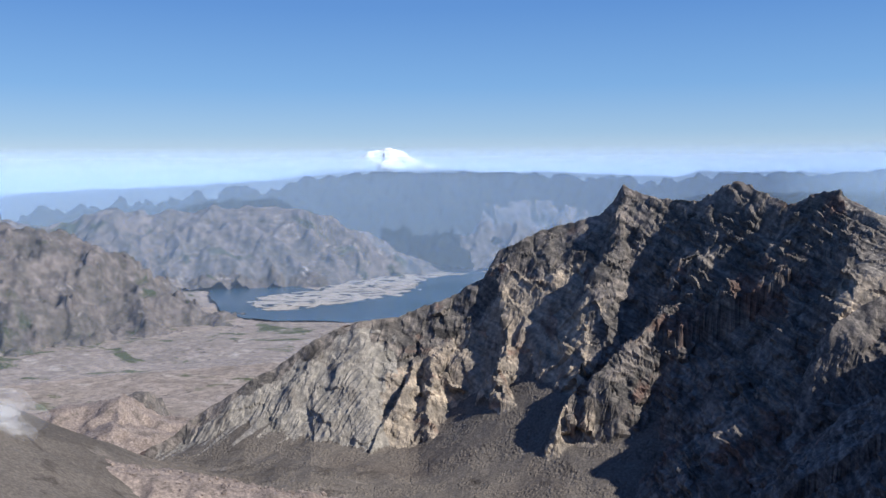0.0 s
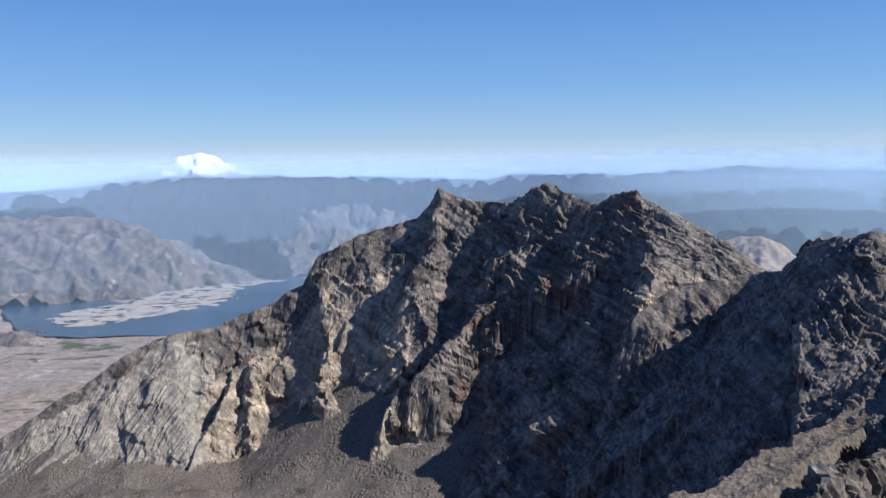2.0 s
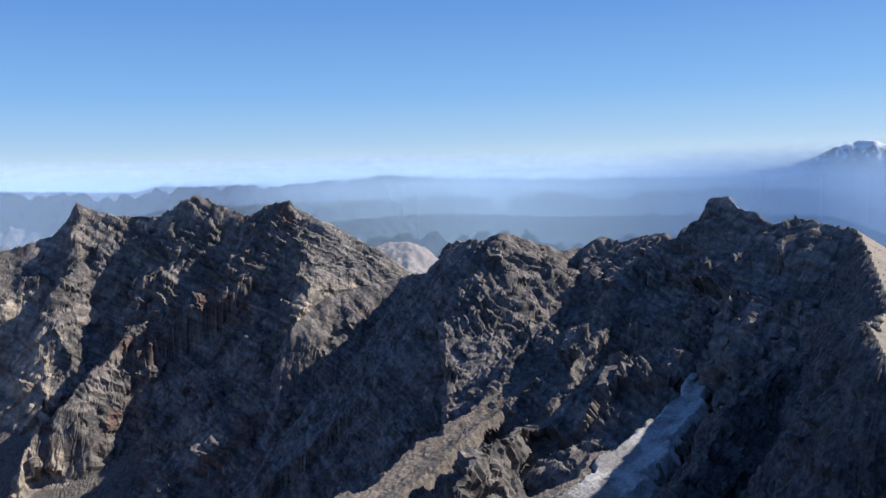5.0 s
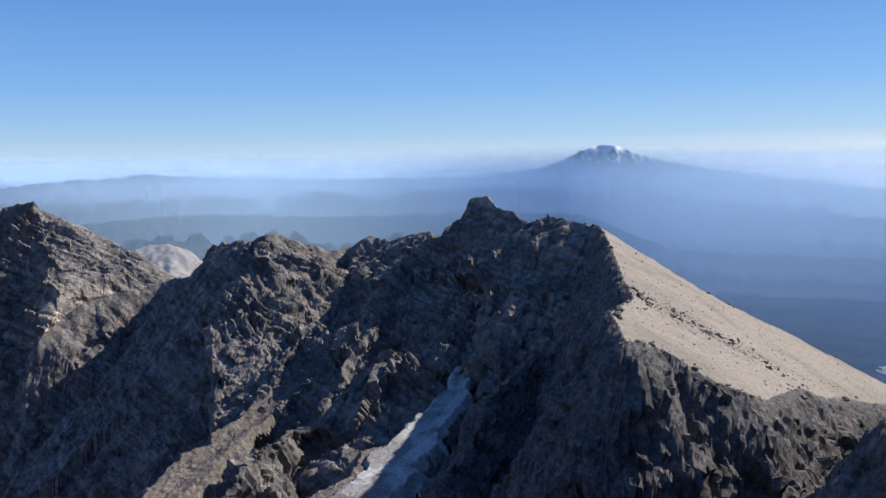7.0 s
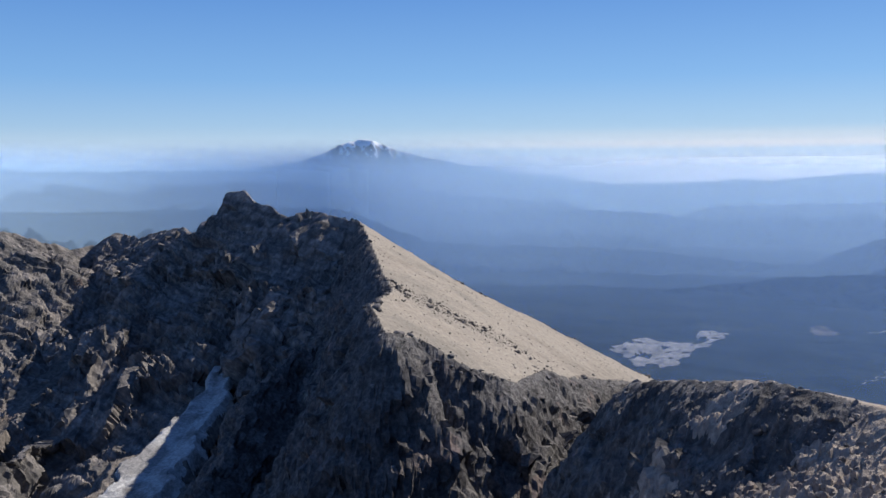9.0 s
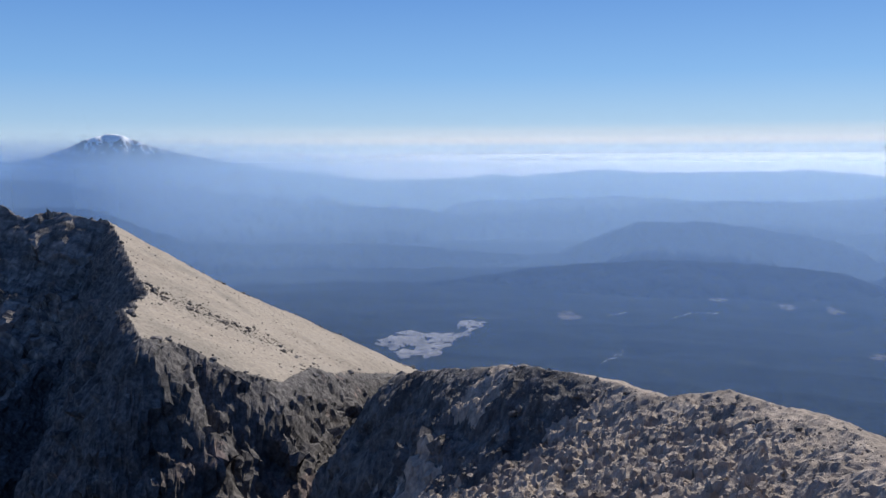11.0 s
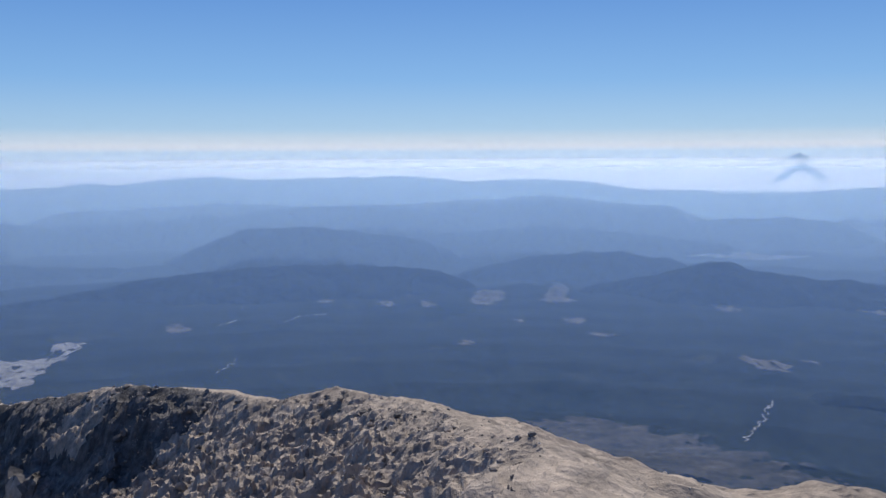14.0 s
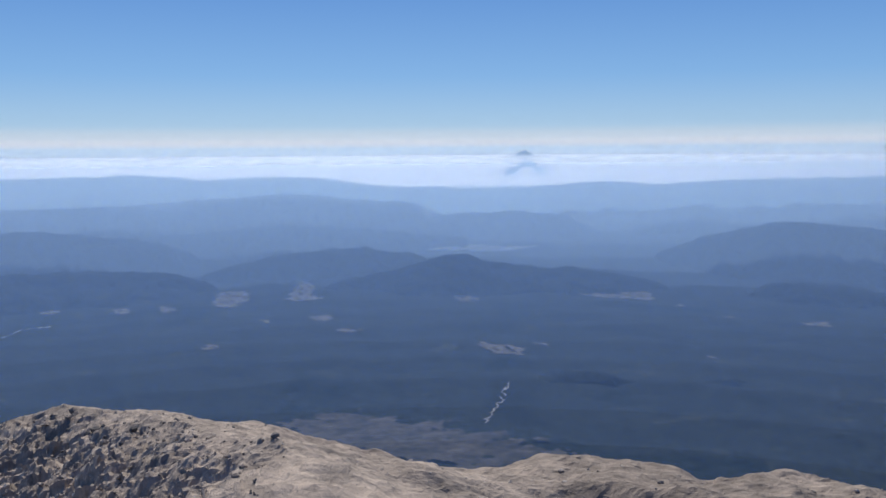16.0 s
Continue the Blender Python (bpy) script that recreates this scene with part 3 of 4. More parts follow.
north = carved("rock_massif", np.arange(-26, 36, 0.078), np.arange(700, 1240, 1.4), north_height, M_ROCK_NORTH, north_relief,
               keep=lambda x, y, z: (z > ground_at(x, y) + 5) | in_talus(x, y))


def north_cover(x, y, z):
    d, zc, s, side = crest_field(x, y, CREST_NORTH)
    az = np.degrees(np.arctan2(x, y)) + 1.5 * fbm(x / 40, y / 40, 3, 150)
    drop = zc - z + 12 * fbm(x / 50, y / 50, 3, 155)
    pale = (az > -4.5) & (az < 9.5) & (drop > 56)
    tip = np.degrees(np.arctan2(z, np.hypot(x, y)))
    ledge = (az > 24.6) & (az < 29.6) & (tip < -7.0 - 0.25 * (az - 27)) & (tip > -10.2)
    ash = (az < -4.0) & (drop > 11)
    face = (az > 24.6) & (fbm(x / 30, (z + 0.45 * x) / 5, 3, 158) > -0.25)
    rock = north_rock(x, y) - talus(x, y) + 4 * fbm(x / 12, y / 12, 3, 157)
    loose = np.where((az < 0.5) & (d + 45 * fbm((s + 1.5 * d) / 14, d / 170, 4, 159) < 60 - 5 * np.clip(-az - 10, 0, None)), 2, 5)
    return np.where(rock < 1.0, loose, np.where(ash, 2, np.where(pale, 1, np.where(ledge, 4, np.where(face, 3, 0)))))


tagged(north, "jagged three-peaked crater rim of weathered volcanic rock")
split_cover(north, [("crag", M_ROCK_NORTH, "dark and reddish broken rock"), ("buttress", M_ROCK_PALE, "pale tan altered rock"), ("ash_slope", M_ASH, "pale grey gullied ash"), ("bedded_face", M_BEDDED, "grey bedded rock"), ("pale_ledge", M_ROCK_PALE, "pale tan ledge below the summit"), ("scree_slope", M_SCREE, "smooth grey-brown scree")], north_cover, "mountain ridge")

# ---------- east massif ----------


def east_rock(x, y):
    wx, wy = x + 5 * fbm(x / 30, y / 30, 3, 80), y + 5 * fbm(x / 30, y / 30, 3, 86)
    d, z, s, side = crest_field(wx, wy, CREST_EAST)
    h = z + 1 - np.where(within(x, y, CRATER), np.where(np.arctan2(x, y) < 0.60, 1.08 * d, np.where(d < 60, 0.85 * d, 51 + 0.58 * (d - 60))), 1.5 * d)
    for pts, slope in ((SPUR_J, 0.95), (SPUR_K, 1.1), (SPUR_L, 1.6), (SPUR_M, 1.3), (SPUR_O, 1.0), (SPUR_P, 1.2), (SPUR_Q, 1.6), (SPUR_R, 1.0), (SPUR_S, 1.0)):
        ds, zs, ss, sd = crest_field(wx, wy, pts)
        h = smax(h, zs - slope * ds, 2)
    h = smax(h, dipping_face(wx, wy, *FACE_EAST), 2)
    return h + 6 * (ridged((s + 9 * fbm(x / 30, y / 30, 3, 91)) / 26, d / 140, 3, 92) - 0.6) * np.clip(d / 25, 0, 1)


def east_height(x, y):
    h = east_rock(x, y)
    for pts, top, foot in ((GULLY_A, 4, 11), (GULLY_B, 2, 14), (GULLY_C, 5, 18)):
        dg, zg, sg, sdg = crest_field(x, y, pts)
        width = top + (foot - top) * np.clip(sg / 280, 0, 1)
        h = np.minimum(h, zg - 3 + 1.4 * np.clip(dg - width, 0, None) + 3 * fbm(x / 12, y / 12, 3, 97))
    return h


def east_relief(x, y, z):
    d = crest_field(x, y, CREST_EAST)[0]
    return rock_relief(x, y, z, 44.0, 90, 12.0, (-0.8, 0.4), np.clip(0.18 + d / 40, 0, 1) * np.where(np.arctan2(x, y) < 0.60, 0.6, 1.1), 0.9)


east = carved("rock_ridge", np.arange(20, 66, 0.095), np.arange(200, 930, 1.3), east_height, M_ROCK_DARK, east_relief,
              keep=lambda x, y, z: z > ground_at(x, y) - 4)


def east_cover(x, y, z):
    az = np.degrees(np.arctan2(x, y)) + 2 * fbm(x / 30, y / 30, 3, 180)
    return np.where(az > 47, 1, np.where(az > 33.5, 0, 2))


tagged(east, "dark craggy crater rim of andesite rock with gullies")
split_cover(east, [("crag", M_ROCK_DARK, "dark broken rock"), ("summit", M_ROCK_DARK, "pointed dark summit rock"), ("spur", M_ROCK_DARK, "dark shaded spur")], east_cover, "mountain ridge")



def gully(name, pts, top, foot, material, label, category, seed, lump):
    """A ribbon of scree or snow down a gully, top and foot wide on each side."""
    az = np.degrees(np.arctan2([p[0] for p in pts], [p[1] for p in pts]))
    rr = np.hypot([p[0] for p in pts], [p[1] for p in pts])
    run = sum(math.dist(a[:2], c[:2]) for a, c in zip(pts, pts[1:]))

    def reach(x, y, s):
        return (top + (foot - top) * s / run) * (1.25 + 0.5 * fbm(x / 18, y / 18, 3, seed + 8))

    def height(x, y):
        d, z, s, side = crest_field(x, y, pts)
        return z + 0.2 * d - 1.6 * np.clip(d - 0.75 * reach(x, y, s), 0, None) - 1.5 + lump * (fbm(x / 14, y / 14, 4, seed) + 0.4 * fbm(x / 2.5, y / 2.5, 3, seed + 4))

    def keep(x, y, z):
        d, zc, s, side = crest_field(x, y, pts)
        return d < reach(x, y, s)
    ob = sheet(name, np.arange(az.min() - 9, az.max() + 6, 0.1), np.arange(rr.min() - 60, rr.max() + 60, 1.5), height, material, keep=keep, smooth=False)
    return tagged(ob, label, category)


gully("scree_gully", GULLY_A, 4.5, 11, M_SCREE_DARK, "sunlit scree gully running down between dark crags", "scree", 130, 1.1)
gully("scree_gully", GULLY_C, 5, 17, M_SCREE_DARK, "reddish-brown scree beside an old snow patch", "scree", 135, 0.9)
gully("snow_gully", GULLY_B, 3.5, 14, M_OLD_SNOW, "dirty streaked snow patch lying in a gully", "snow patch", 140, 0.35)

# ---------- near rim and the tan slope ----------



def near_height(x, y):
    wx, wy = x + 0.8 * fbm(x / 5, y / 5, 3, 111), y + 0.8 * fbm(x / 5, y / 5, 3, 115)
    d, z, s, side = crest_field(wx, wy, NEAR_RIM)
    inside = within(wx, wy, CRATER)
    block = np.clip((np.hypot(x, y) - 50) / 30, 0, 1)
    steep = 0.36 + 1.5 * block
    inner = z - np.where(d < 5, 0.4 * d + 0.1 * (steep - 0.4) * d * d, 2 + 2.5 * (steep - 0.4) + steep * (d - 5)) + np.clip(d - 40, 0, None) * 0.3
    ds, zs, ss, sd = crest_field(x + 3 * fbm(x / 15, y / 15, 3, 117), y, SPUR_N)
    inner = smax(inner, zs - 1.4 * ds, 2)
    dn, zn, sn, sdn = crest_field(wx, wy, NEAR_RIM[:-len(RIM_TAN)])
    outer = zn - np.where(dn < 20, 0.30 * dn + 0.009 * dn * dn, 9.6 + 0.67 * (dn - 20))
    dh, zh, sh, sdh = crest_field(wx, wy, SHOULDER)
    outer = smax(outer, zh - 0.25 * dh - 0.015 * dh * dh, 0.6)
    outer = smax(outer + 0.7 * fbm(x / 9, y / 9, 4, 104) * np.clip(dn / 12, 0.2, 1), tan_plane(x, y) + 0.5 * fbm(x / 14, y / 14, 3, 109), 1.5)
    big = np.clip(d / 15, 0.0, 1) * (0.18 + 0.82 * block)
    inner = inner + big * 5 * (ridged(x / 26, y / 26, 3, 100) - 0.5)
    rub = 0.10 + 0.40 * inside * np.clip(d / 3, 0, 1)
    return np.where(inside, inner, outer) + rub * fbm(x / 1.5, y / 1.5, 4, 107, 0.6)


near_r = 5 * np.exp(np.concatenate([np.arange(0, 1.2, 0.02), np.arange(1.2, math.log(470 / 5), 0.0055)]))
def near_relief(x, y, z):
    """Crags on the inner wall, rubble on the slope by the viewpoint, smooth pumice outside."""
    inside = within(x, y, CRATER)
    d = crest_field(x, y, NEAR_RIM)[0]
    block = np.clip((np.hypot(x, y) - 50) / 35, 0, 1) * inside
    crag = rock_relief(x, y, z, 9.0, 100, 0.0, share=1.9 * block * np.clip(0.06 + d / 12, 0, 1))
    stony = (1 - block) * np.where(inside, np.clip(0.15 + d / 6, 0, 1), 0.12)
    return crag + stony * (0.16 * blocks(x, y, z, 1.3, 195) + 0.40 * blocks(x, y, z, 0.42, 199))


near = carved("crater_rim", np.concatenate([np.arange(48, 112, 0.13), np.arange(112, 170, 0.25)]), near_r, near_height, M_NEAR, near_relief,
              keep=lambda x, y, z: (np.degrees(np.arctan2(x, y)) < 108) | (np.hypot(x, y) < 110), smooth=False)
stand = sheet("viewpoint_ground", np.arange(0, 360.1, 6.0), np.array([0.02, 0.5, 1, 1.5, 2, 3, 4, 5, 6, 7.5]), near_height, M_NEAR)


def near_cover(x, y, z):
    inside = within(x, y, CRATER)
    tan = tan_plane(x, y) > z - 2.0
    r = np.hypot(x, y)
    # where shade lies on the inner wall, the darkened rock is used
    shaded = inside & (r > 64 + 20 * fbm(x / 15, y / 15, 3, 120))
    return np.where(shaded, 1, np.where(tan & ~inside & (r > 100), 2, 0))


tagged(near, "near crater rim of grey-brown rubble and pumice")
near = split_cover(near, [("rubble_slope", M_NEAR, "grey-brown rubble"), ("inner_wall", M_BASALT_SHADE, "broken inner wall coloured dark for its shade"), ("pumice_slope", M_TAN, "smooth sunlit tan pumice")], near_cover, "crater rim")
stand.parent = near

# ---------- loose rocks ----------


def rock_shape(seed, points=1):
    """A broken stone about 1 m across: corners and faces."""
    bm = bmesh.new()
    bmesh.ops.create_icosphere(bm, subdivisions=points, radius=0.5)
    for v in bm.verts:
        n = noise.noise(v.co * 1.7 + Vector((seed * 3.1, seed * 1.7, 0))) * 0.7 + noise.noise(v.co * 4.1 + Vector((seed, 0, 9))) * 0.25
        v.co = v.co * (1 + n)
        v.co.z *= 0.75
    co, fa = np.array([v.co[:] for v in bm.verts]), np.array([[v.index for v in f.verts] for f in bm.faces])
    bm.free()
    return co, fa


SHAPES = [rock_shape(k) for k in range(8)]
FINE_SHAPES = [rock_shape(k + 20, 2) for k in range(5)]


def scatter(name, x, y, z, size, material, label, seed):
    """Countless loose stones, joined."""
    rng = np.random.default_rng(seed)
    vs, fs, base = [], [], 0
    for k in range(len(x)):
        co, fa = SHAPES[k % len(SHAPES)]
        a = rng.uniform(0, 6.283)
        sc = size[k] * rng.uniform(0.7, 1.3, 3)
        p = co * sc
        p = np.stack([p[:, 0] * math.cos(a) - p[:, 1] * math.sin(a), p[:, 0] * math.sin(a) + p[:, 1] * math.cos(a), p[:, 2]], -1)
        vs.append(p + (x[k], y[k], z[k] + size[k] * 0.12))
        fs.append(fa + base)
        base += len(co)
    return tagged(mesh_object(name, np.concatenate(vs), np.concatenate(fs), material, smooth=False), label, "rubble", kind="stuff")


def strewn(az0, az1, r0, r1, count, seed):
    rng = np.random.default_rng(seed)
    a, r = np.radians(rng.uniform(az0, az1, count)), np.exp(rng.uniform(math.log(r0), math.log(r1), count))
    return r * np.sin(a), r * np.cos(a), rng


rx, ry, rng = strewn(60, 165, 14, 160, 11000, 1)
ins = within(rx, ry, CRATER)
pick = (rng.uniform(0, 1, len(rx)) < np.where(ins, 1.0, 0.35)) & (fbm(rx / 8, ry / 8, 3, 160) > np.where(ins, -0.6, -0.1))
rx, ry, ins = rx[pick], ry[pick], ins[pick]
rsz = (np.random.default_rng(2).pareto(2.4, len(rx)) * 0.5 + 0.6) * 0.0024 * np.hypot(rx, ry)
scatter("rubble", rx, ry, near_height(rx, ry), np.minimum(rsz * np.where(ins, 1.3, 0.6), 0.011 * np.hypot(rx, ry)), M_ROCK_DARK, "loose dark volcanic stones strewn on the rim", 3)
rx, ry, rng = strewn(80, 116, 16, 75, 7000, 7)
pick = within(rx, ry, CRATER)
rx, ry = rx[pick], ry[pick]
rsz = np.minimum((np.random.default_rng(8).pareto(2.2, len(rx)) * 0.6 + 0.5) * 0.0021 * np.hypot(rx, ry), 0.011 * np.hypot(rx, ry))
scatter("rubble", rx, ry, near_height(rx, ry), rsz, M_NEAR, "loose grey-brown stones on the inner side of the rim", 9)
rx, ry, rng = strewn(66, 165, 14, 160, 5000, 4)
rsz = (rng.pareto(2.6, len(rx)) * 0.5 + 0.5) * 0.0017 * np.hypot(rx, ry)
scatter("rubble", rx, ry, near_height(rx, ry), np.minimum(rsz, 0.008 * np.hypot(rx, ry)), M_PALE_STONE, "loose pale stones strewn on the rim", 5)


def boulder_field(count, place, size, material, label, group, seed):
    """Single boulders that share a few meshes."""
    rng = np.random.default_rng(seed)
    meshes = []
    for k, (co, fa) in enumerate(FINE_SHAPES):
        me = bpy.data.meshes.new("boulder")
        me.from_pydata([tuple(c) for c in co], [], [tuple(int(i) for i in f) for f in fa])
        me.materials.append(material)
        meshes.append(me)
    x, y, z = place(rng, count)
    for k in range(len(x)):
        sc = size(rng)
        ob = new("boulder", meshes[k % len(meshes)])
        ob.matrix_world = pose(x[k], y[k], z[k] + sc * 0.15, rng.uniform(-20, 20), rng.uniform(-20, 20), rng.uniform(0, 360)) @ Matrix.Diagonal((sc * rng.uniform(0.8, 1.5), sc, sc * rng.uniform(0.6, 1.1), 1))
        tagged(ob, label, "boulder", group)


def on_tan(rng, n):
    a, r = np.radians(rng.uniform(61, 80, n * 6)), rng.uniform(150, 430, n * 6)
    x, y = r * np.sin(a), r * np.cos(a)
    z = near_height(x, y)
    ok = ~within(x, y, CRATER) & (np.abs(z - tan_plane(x, y)) < 2) & (x < np.interp(y, [p[1] for p in TAN_FAR[::-1]], [p[0] for p in TAN_FAR[::-1]]) - 8)
    return x[ok][:n], y[ok][:n], z[ok][:n]


tx, ty, tz = on_tan(np.random.default_rng(60), 2600)
scatter("pebbles", tx, ty, tz, np.minimum(np.random.default_rng(61).pareto(2.6, len(tx)) * 0.14 + 0.10, 0.6), M_SCREE_DARK, "small dark stones strewn on tan pumice", 62)


def along(pts, spread):
    def place(rng, n):
        k = rng.integers(0, len(pts) - 1, n)
        t = rng.uniform(0, 1, n)
        p = np.array([q[:2] for q in pts], float)
        x = p[k, 0] * (1 - t) + p[k + 1, 0] * t + rng.normal(0, spread, n)
        y = p[k, 1] * (1 - t) + p[k + 1, 1] * t + rng.normal(0, spread, n)
        return x, y, near_height(x, y)
    return place


boulder_field(55, on_tan, lambda g: min(g.pareto(3) * 0.35 + 0.2, 1.1), M_ROCK_DARK, "dark boulder lying on the tan pumice slope", "boulders on the tan slope", 11)
boulder_field(80, along(RIM_TAN, 2.5), lambda g: min(g.pareto(3) * 0.8 + 0.5, 2.2), M_ROCK_DARK, "dark jagged boulder on the edge of the rim", "boulders along the rim", 12)
bx, by, bz = along(STONE_BAND, 7.0)(np.random.default_rng(64), 1300)
scatter("stone_band", bx, by, bz, np.minimum(np.random.default_rng(65).pareto(2.4, len(bx)) * 0.26 + 0.16, 1.3), M_SCREE, "band of dark rubble crossing the tan pumice", 66)
boulder_field(70, along(TAN_FAR[2:], 2.5), lambda g: min(g.pareto(3) * 0.9 + 0.7, 2.5), M_ROCK_DARK, "dark boulder on the slope's far edge", "boulders on the far edge", 13)
boulder_field(60, along(CREST_NEAR, 1.2), lambda g: min(g.pareto(3) * 0.06 + 0.05, 0.2), M_ROCK_DARK, "dark broken stone on the rim crest", "stones on the crest", 14)

rx, ry, rng = strewn(-20, 40, 480, 1000, 9000, 21)
rz = ground_at(rx, ry)
pick = within(rx, ry, CRATER) & (fbm(rx / 40, ry / 40, 3, 170) > -0.05)
rx, ry, rz = rx[pick], ry[pick], rz[pick]
scatter("scree_blocks", rx, ry, rz, np.minimum(rng.pareto(2.5, len(rx)) * 0.9 + 0.7, 7), M_SCREE, "grey blocks strewn over the crater floor scree", 22)

# ---------- lake, its raft of logs, streams and clearings ----------
LOGS = [
    (-723, 3189), (-741, 3423), (-614, 3538), (-491, 3661), (-447, 3910), (-226, 4098), (17, 4214), (124, 4119),
    (-63, 4006), (-109, 3761), (-128, 3592), (-234, 3412), (-393, 3238), (-543, 3118), (-641, 3098),
]
LOGS_B = [
    (-384, 4066), (-181, 4318), (46, 4399), (158, 4296), (-11, 4193), (-223, 4056), (-321, 3942),
]
FIELD_A = [
    (3480, -1394), (3563, -1510), (3543, -1669), (3432, -1638), (3352, -1525), (3127, -1467), (2979, -1379),
    (2862, -1375), (2799, -1306), (2860, -1215), (3040, -1323), (3213, -1436), (3369, -1493), (3420, -1396),
]
FIELD_B = [
    (2987, -997), (3164, -1084), (3182, -1203), (3043, -1168), (2915, -1057), (2893, -996),
]
FIELD_C = [
    (2741, -2268), (2808, -2412), (2707, -2501), (2509, -2490), (2195, -2392), (2142, -2322), (2216, -2228),
    (2358, -2182), (2575, -2213),
]
FIELD_D = [
    (1880, -1342), (1871, -1419), (1784, -1444), (1740, -1418), (1769, -1360),
]
FIELD_E = [
    (4113, -1173), (4227, -1354), (3985, -1508), (3783, -1517), (3732, -1356), (3868, -1183),
]
RIVERBED = [
    (2283, 539), (2443, 479), (2485, 371), (2611, 338), (2656, 326), (2612, 269), (2486, 289), (2371, 339),
    (2233, 357), (2111, 359), (2110, 415), (2199, 476),
]
LAVA_GROUND = [
    (1572, -659), (1542, -768), (1453, -848), (1336, -904), (1235, -962), (1117, -996), (1013, -978),
    (1088, -848), (1228, -715), (1396, -649),
]
STREAM_A = [
    (2119, -63), (2192, -94), (2276, -120), (2381, -130), (2495, -130),
]
STREAM_B = [
    (1321, -972), (1372, -1029), (1428, -1092), (1508, -1173), (1543, -1206),
]
STREAM_C = [
    (2764, -309), (2825, -353), (2867, -405), (2879, -454),
]
STREAM_D = [
    (2809, -91), (2862, -159),
]


def flat_patch(name, ring, z, material, label, category, ragged=0.0, grain=30.0, seed=0, step=6.0, kind="", holes=0.0):
    """A level sheet inside an outline, with a ragged edge."""
    xs, ys = [p[0] for p in ring], [p[1] for p in ring]
    gx, gy = np.meshgrid(np.arange(min(xs) - 20, max(xs) + 20, step), np.arange(min(ys) - 20, max(ys) + 20, step), indexing="ij")
    wx, wy = gx + ragged * fbm(gx / grain, gy / grain, 4, seed), gy + ragged * fbm(gx / grain, gy / grain, 4, seed + 9)
    k = within(wx, wy, ring)
    if holes:
        k &= fbm(gx / grain, gy / (grain * 0.5), 4, seed + 3) < holes
    idx = np.arange(gx.size).reshape(gx.shape)
    f = np.stack([idx[:-1, :-1], idx[1:, :-1], idx[1:, 1:], idx[:-1, 1:]], -1)[k[:-1, :-1]].reshape(-1, 4)
    used = np.zeros(gx.size, bool)
    used[f] = True
    v = np.stack([gx, gy, z(gx, gy) if callable(z) else np.full(gx.shape, z)], -1).reshape(-1, 3)
    ob = mesh_object(name, v[used], (np.cumsum(used) - 1)[f], material)
    return tagged(ob, label, category, kind=kind)


M_WATER, nt_w, bsdf_w = mat_new("lake water")
bsdf_w.inputs["Base Color"].default_value = (0.02, 0.07, 0.13, 1)
bsdf_w.inputs["Roughness"].default_value = 0.25
M_LOGS = ground_mat("floating bleached logs", [(0.35, (0.33, 0.31, 0.29)), (0.6, (0.42, 0.39, 0.36))], DARK_LIGHT, scale=0.02, fine=0.1)
M_GRAVEL_GLINT = ground_mat("pale river gravel and water glint", [(0.35, (0.17, 0.16, 0.148)), (0.6, (0.25, 0.237, 0.22))], DARK_LIGHT, scale=0.01, fine=0.05)
M_LAVA = ground_mat("bare lava ground", [(0.35, (0.024, 0.025, 0.024)), (0.6, (0.055, 0.051, 0.046))], DARK_LIGHT, scale=0.02, fine=0.06)
M_CUT = ground_mat("logged clearing", [(0.35, (0.075, 0.068, 0.055)), (0.6, (0.11, 0.095, 0.075))], DARK_LIGHT, scale=0.01, fine=0.05)
flat_patch("lake", LAKE, VALLEY + 1.5, M_WATER, "dark blue mountain lake below grey hills", "lake", 14, 60, 300, kind="structure")
flat_patch("log_raft", LOGS, VALLEY + 2.5, M_LOGS, "raft of bleached logs floating on the lake", "log raft", 45, 70, 310, 5.0, holes=0.35)
flat_patch("log_raft", LOGS_B, VALLEY + 2.5, M_LOGS, "thin drift of bleached logs on the lake", "log raft", 40, 60, 320, 5.0, holes=0.1)


def over_valley(x, y):
    return valley_relief(x, y) + 2.5


for k, ring in enumerate((FIELD_A, FIELD_B, FIELD_C, FIELD_D, FIELD_E)):
    flat_patch("clearing", ring, over_valley, M_CUT, "bare brown logged clearing in dark forest", "clearing", 16, 40, 330 + 20 * k, 4.0, holes=0.5)
flat_patch("riverbed", RIVERBED, over_valley, M_GRAVEL_GLINT, "pale gravel riverbed winding through forest", "riverbed", 30, 80, 440, 4.0, holes=0.38)


# far water whose sun glint is painted with the pale gravel colour
RESERVOIR = [(3453, -2135), (3391, -2269), (3283, -2422), (3219, -2474), (3088, -2605), (3148, -2452), (3233, -2321), (3351, -2148)]
flat_patch("reservoir", RESERVOIR, lambda x, y: valley_relief(x, y) + 14, M_GRAVEL_GLINT, "reservoir behind a forested hill, its glint in pale colour", "lake", 8, 30, 470, 4.0, kind="structure")
flat_patch("lava_ground", LAVA_GROUND, over_valley, M_LAVA, "bare grey-brown lava ground among low woods", "lava field", 60, 40, 450, 4.0)
rng = np.random.default_rng(88)
for k in range(22):
    a, r, w = radians(rng.uniform(88, 160)), rng.uniform(2150, 3500), rng.uniform(14, 42)
    ring = [(r * math.sin(a) + w * rng.uniform(0.7, 1.3) * math.cos(q * 0.9) * 1.5, r * math.cos(a) + w * rng.uniform(0.5, 1.2) * math.sin(q * 0.9)) for q in range(7)]
    flat_patch("clearing", ring, over_valley, M_CUT, "small bare logged clearing in dark forest", "clearing", 14, 30, 900 + 20 * k, 4.0, holes=0.4)


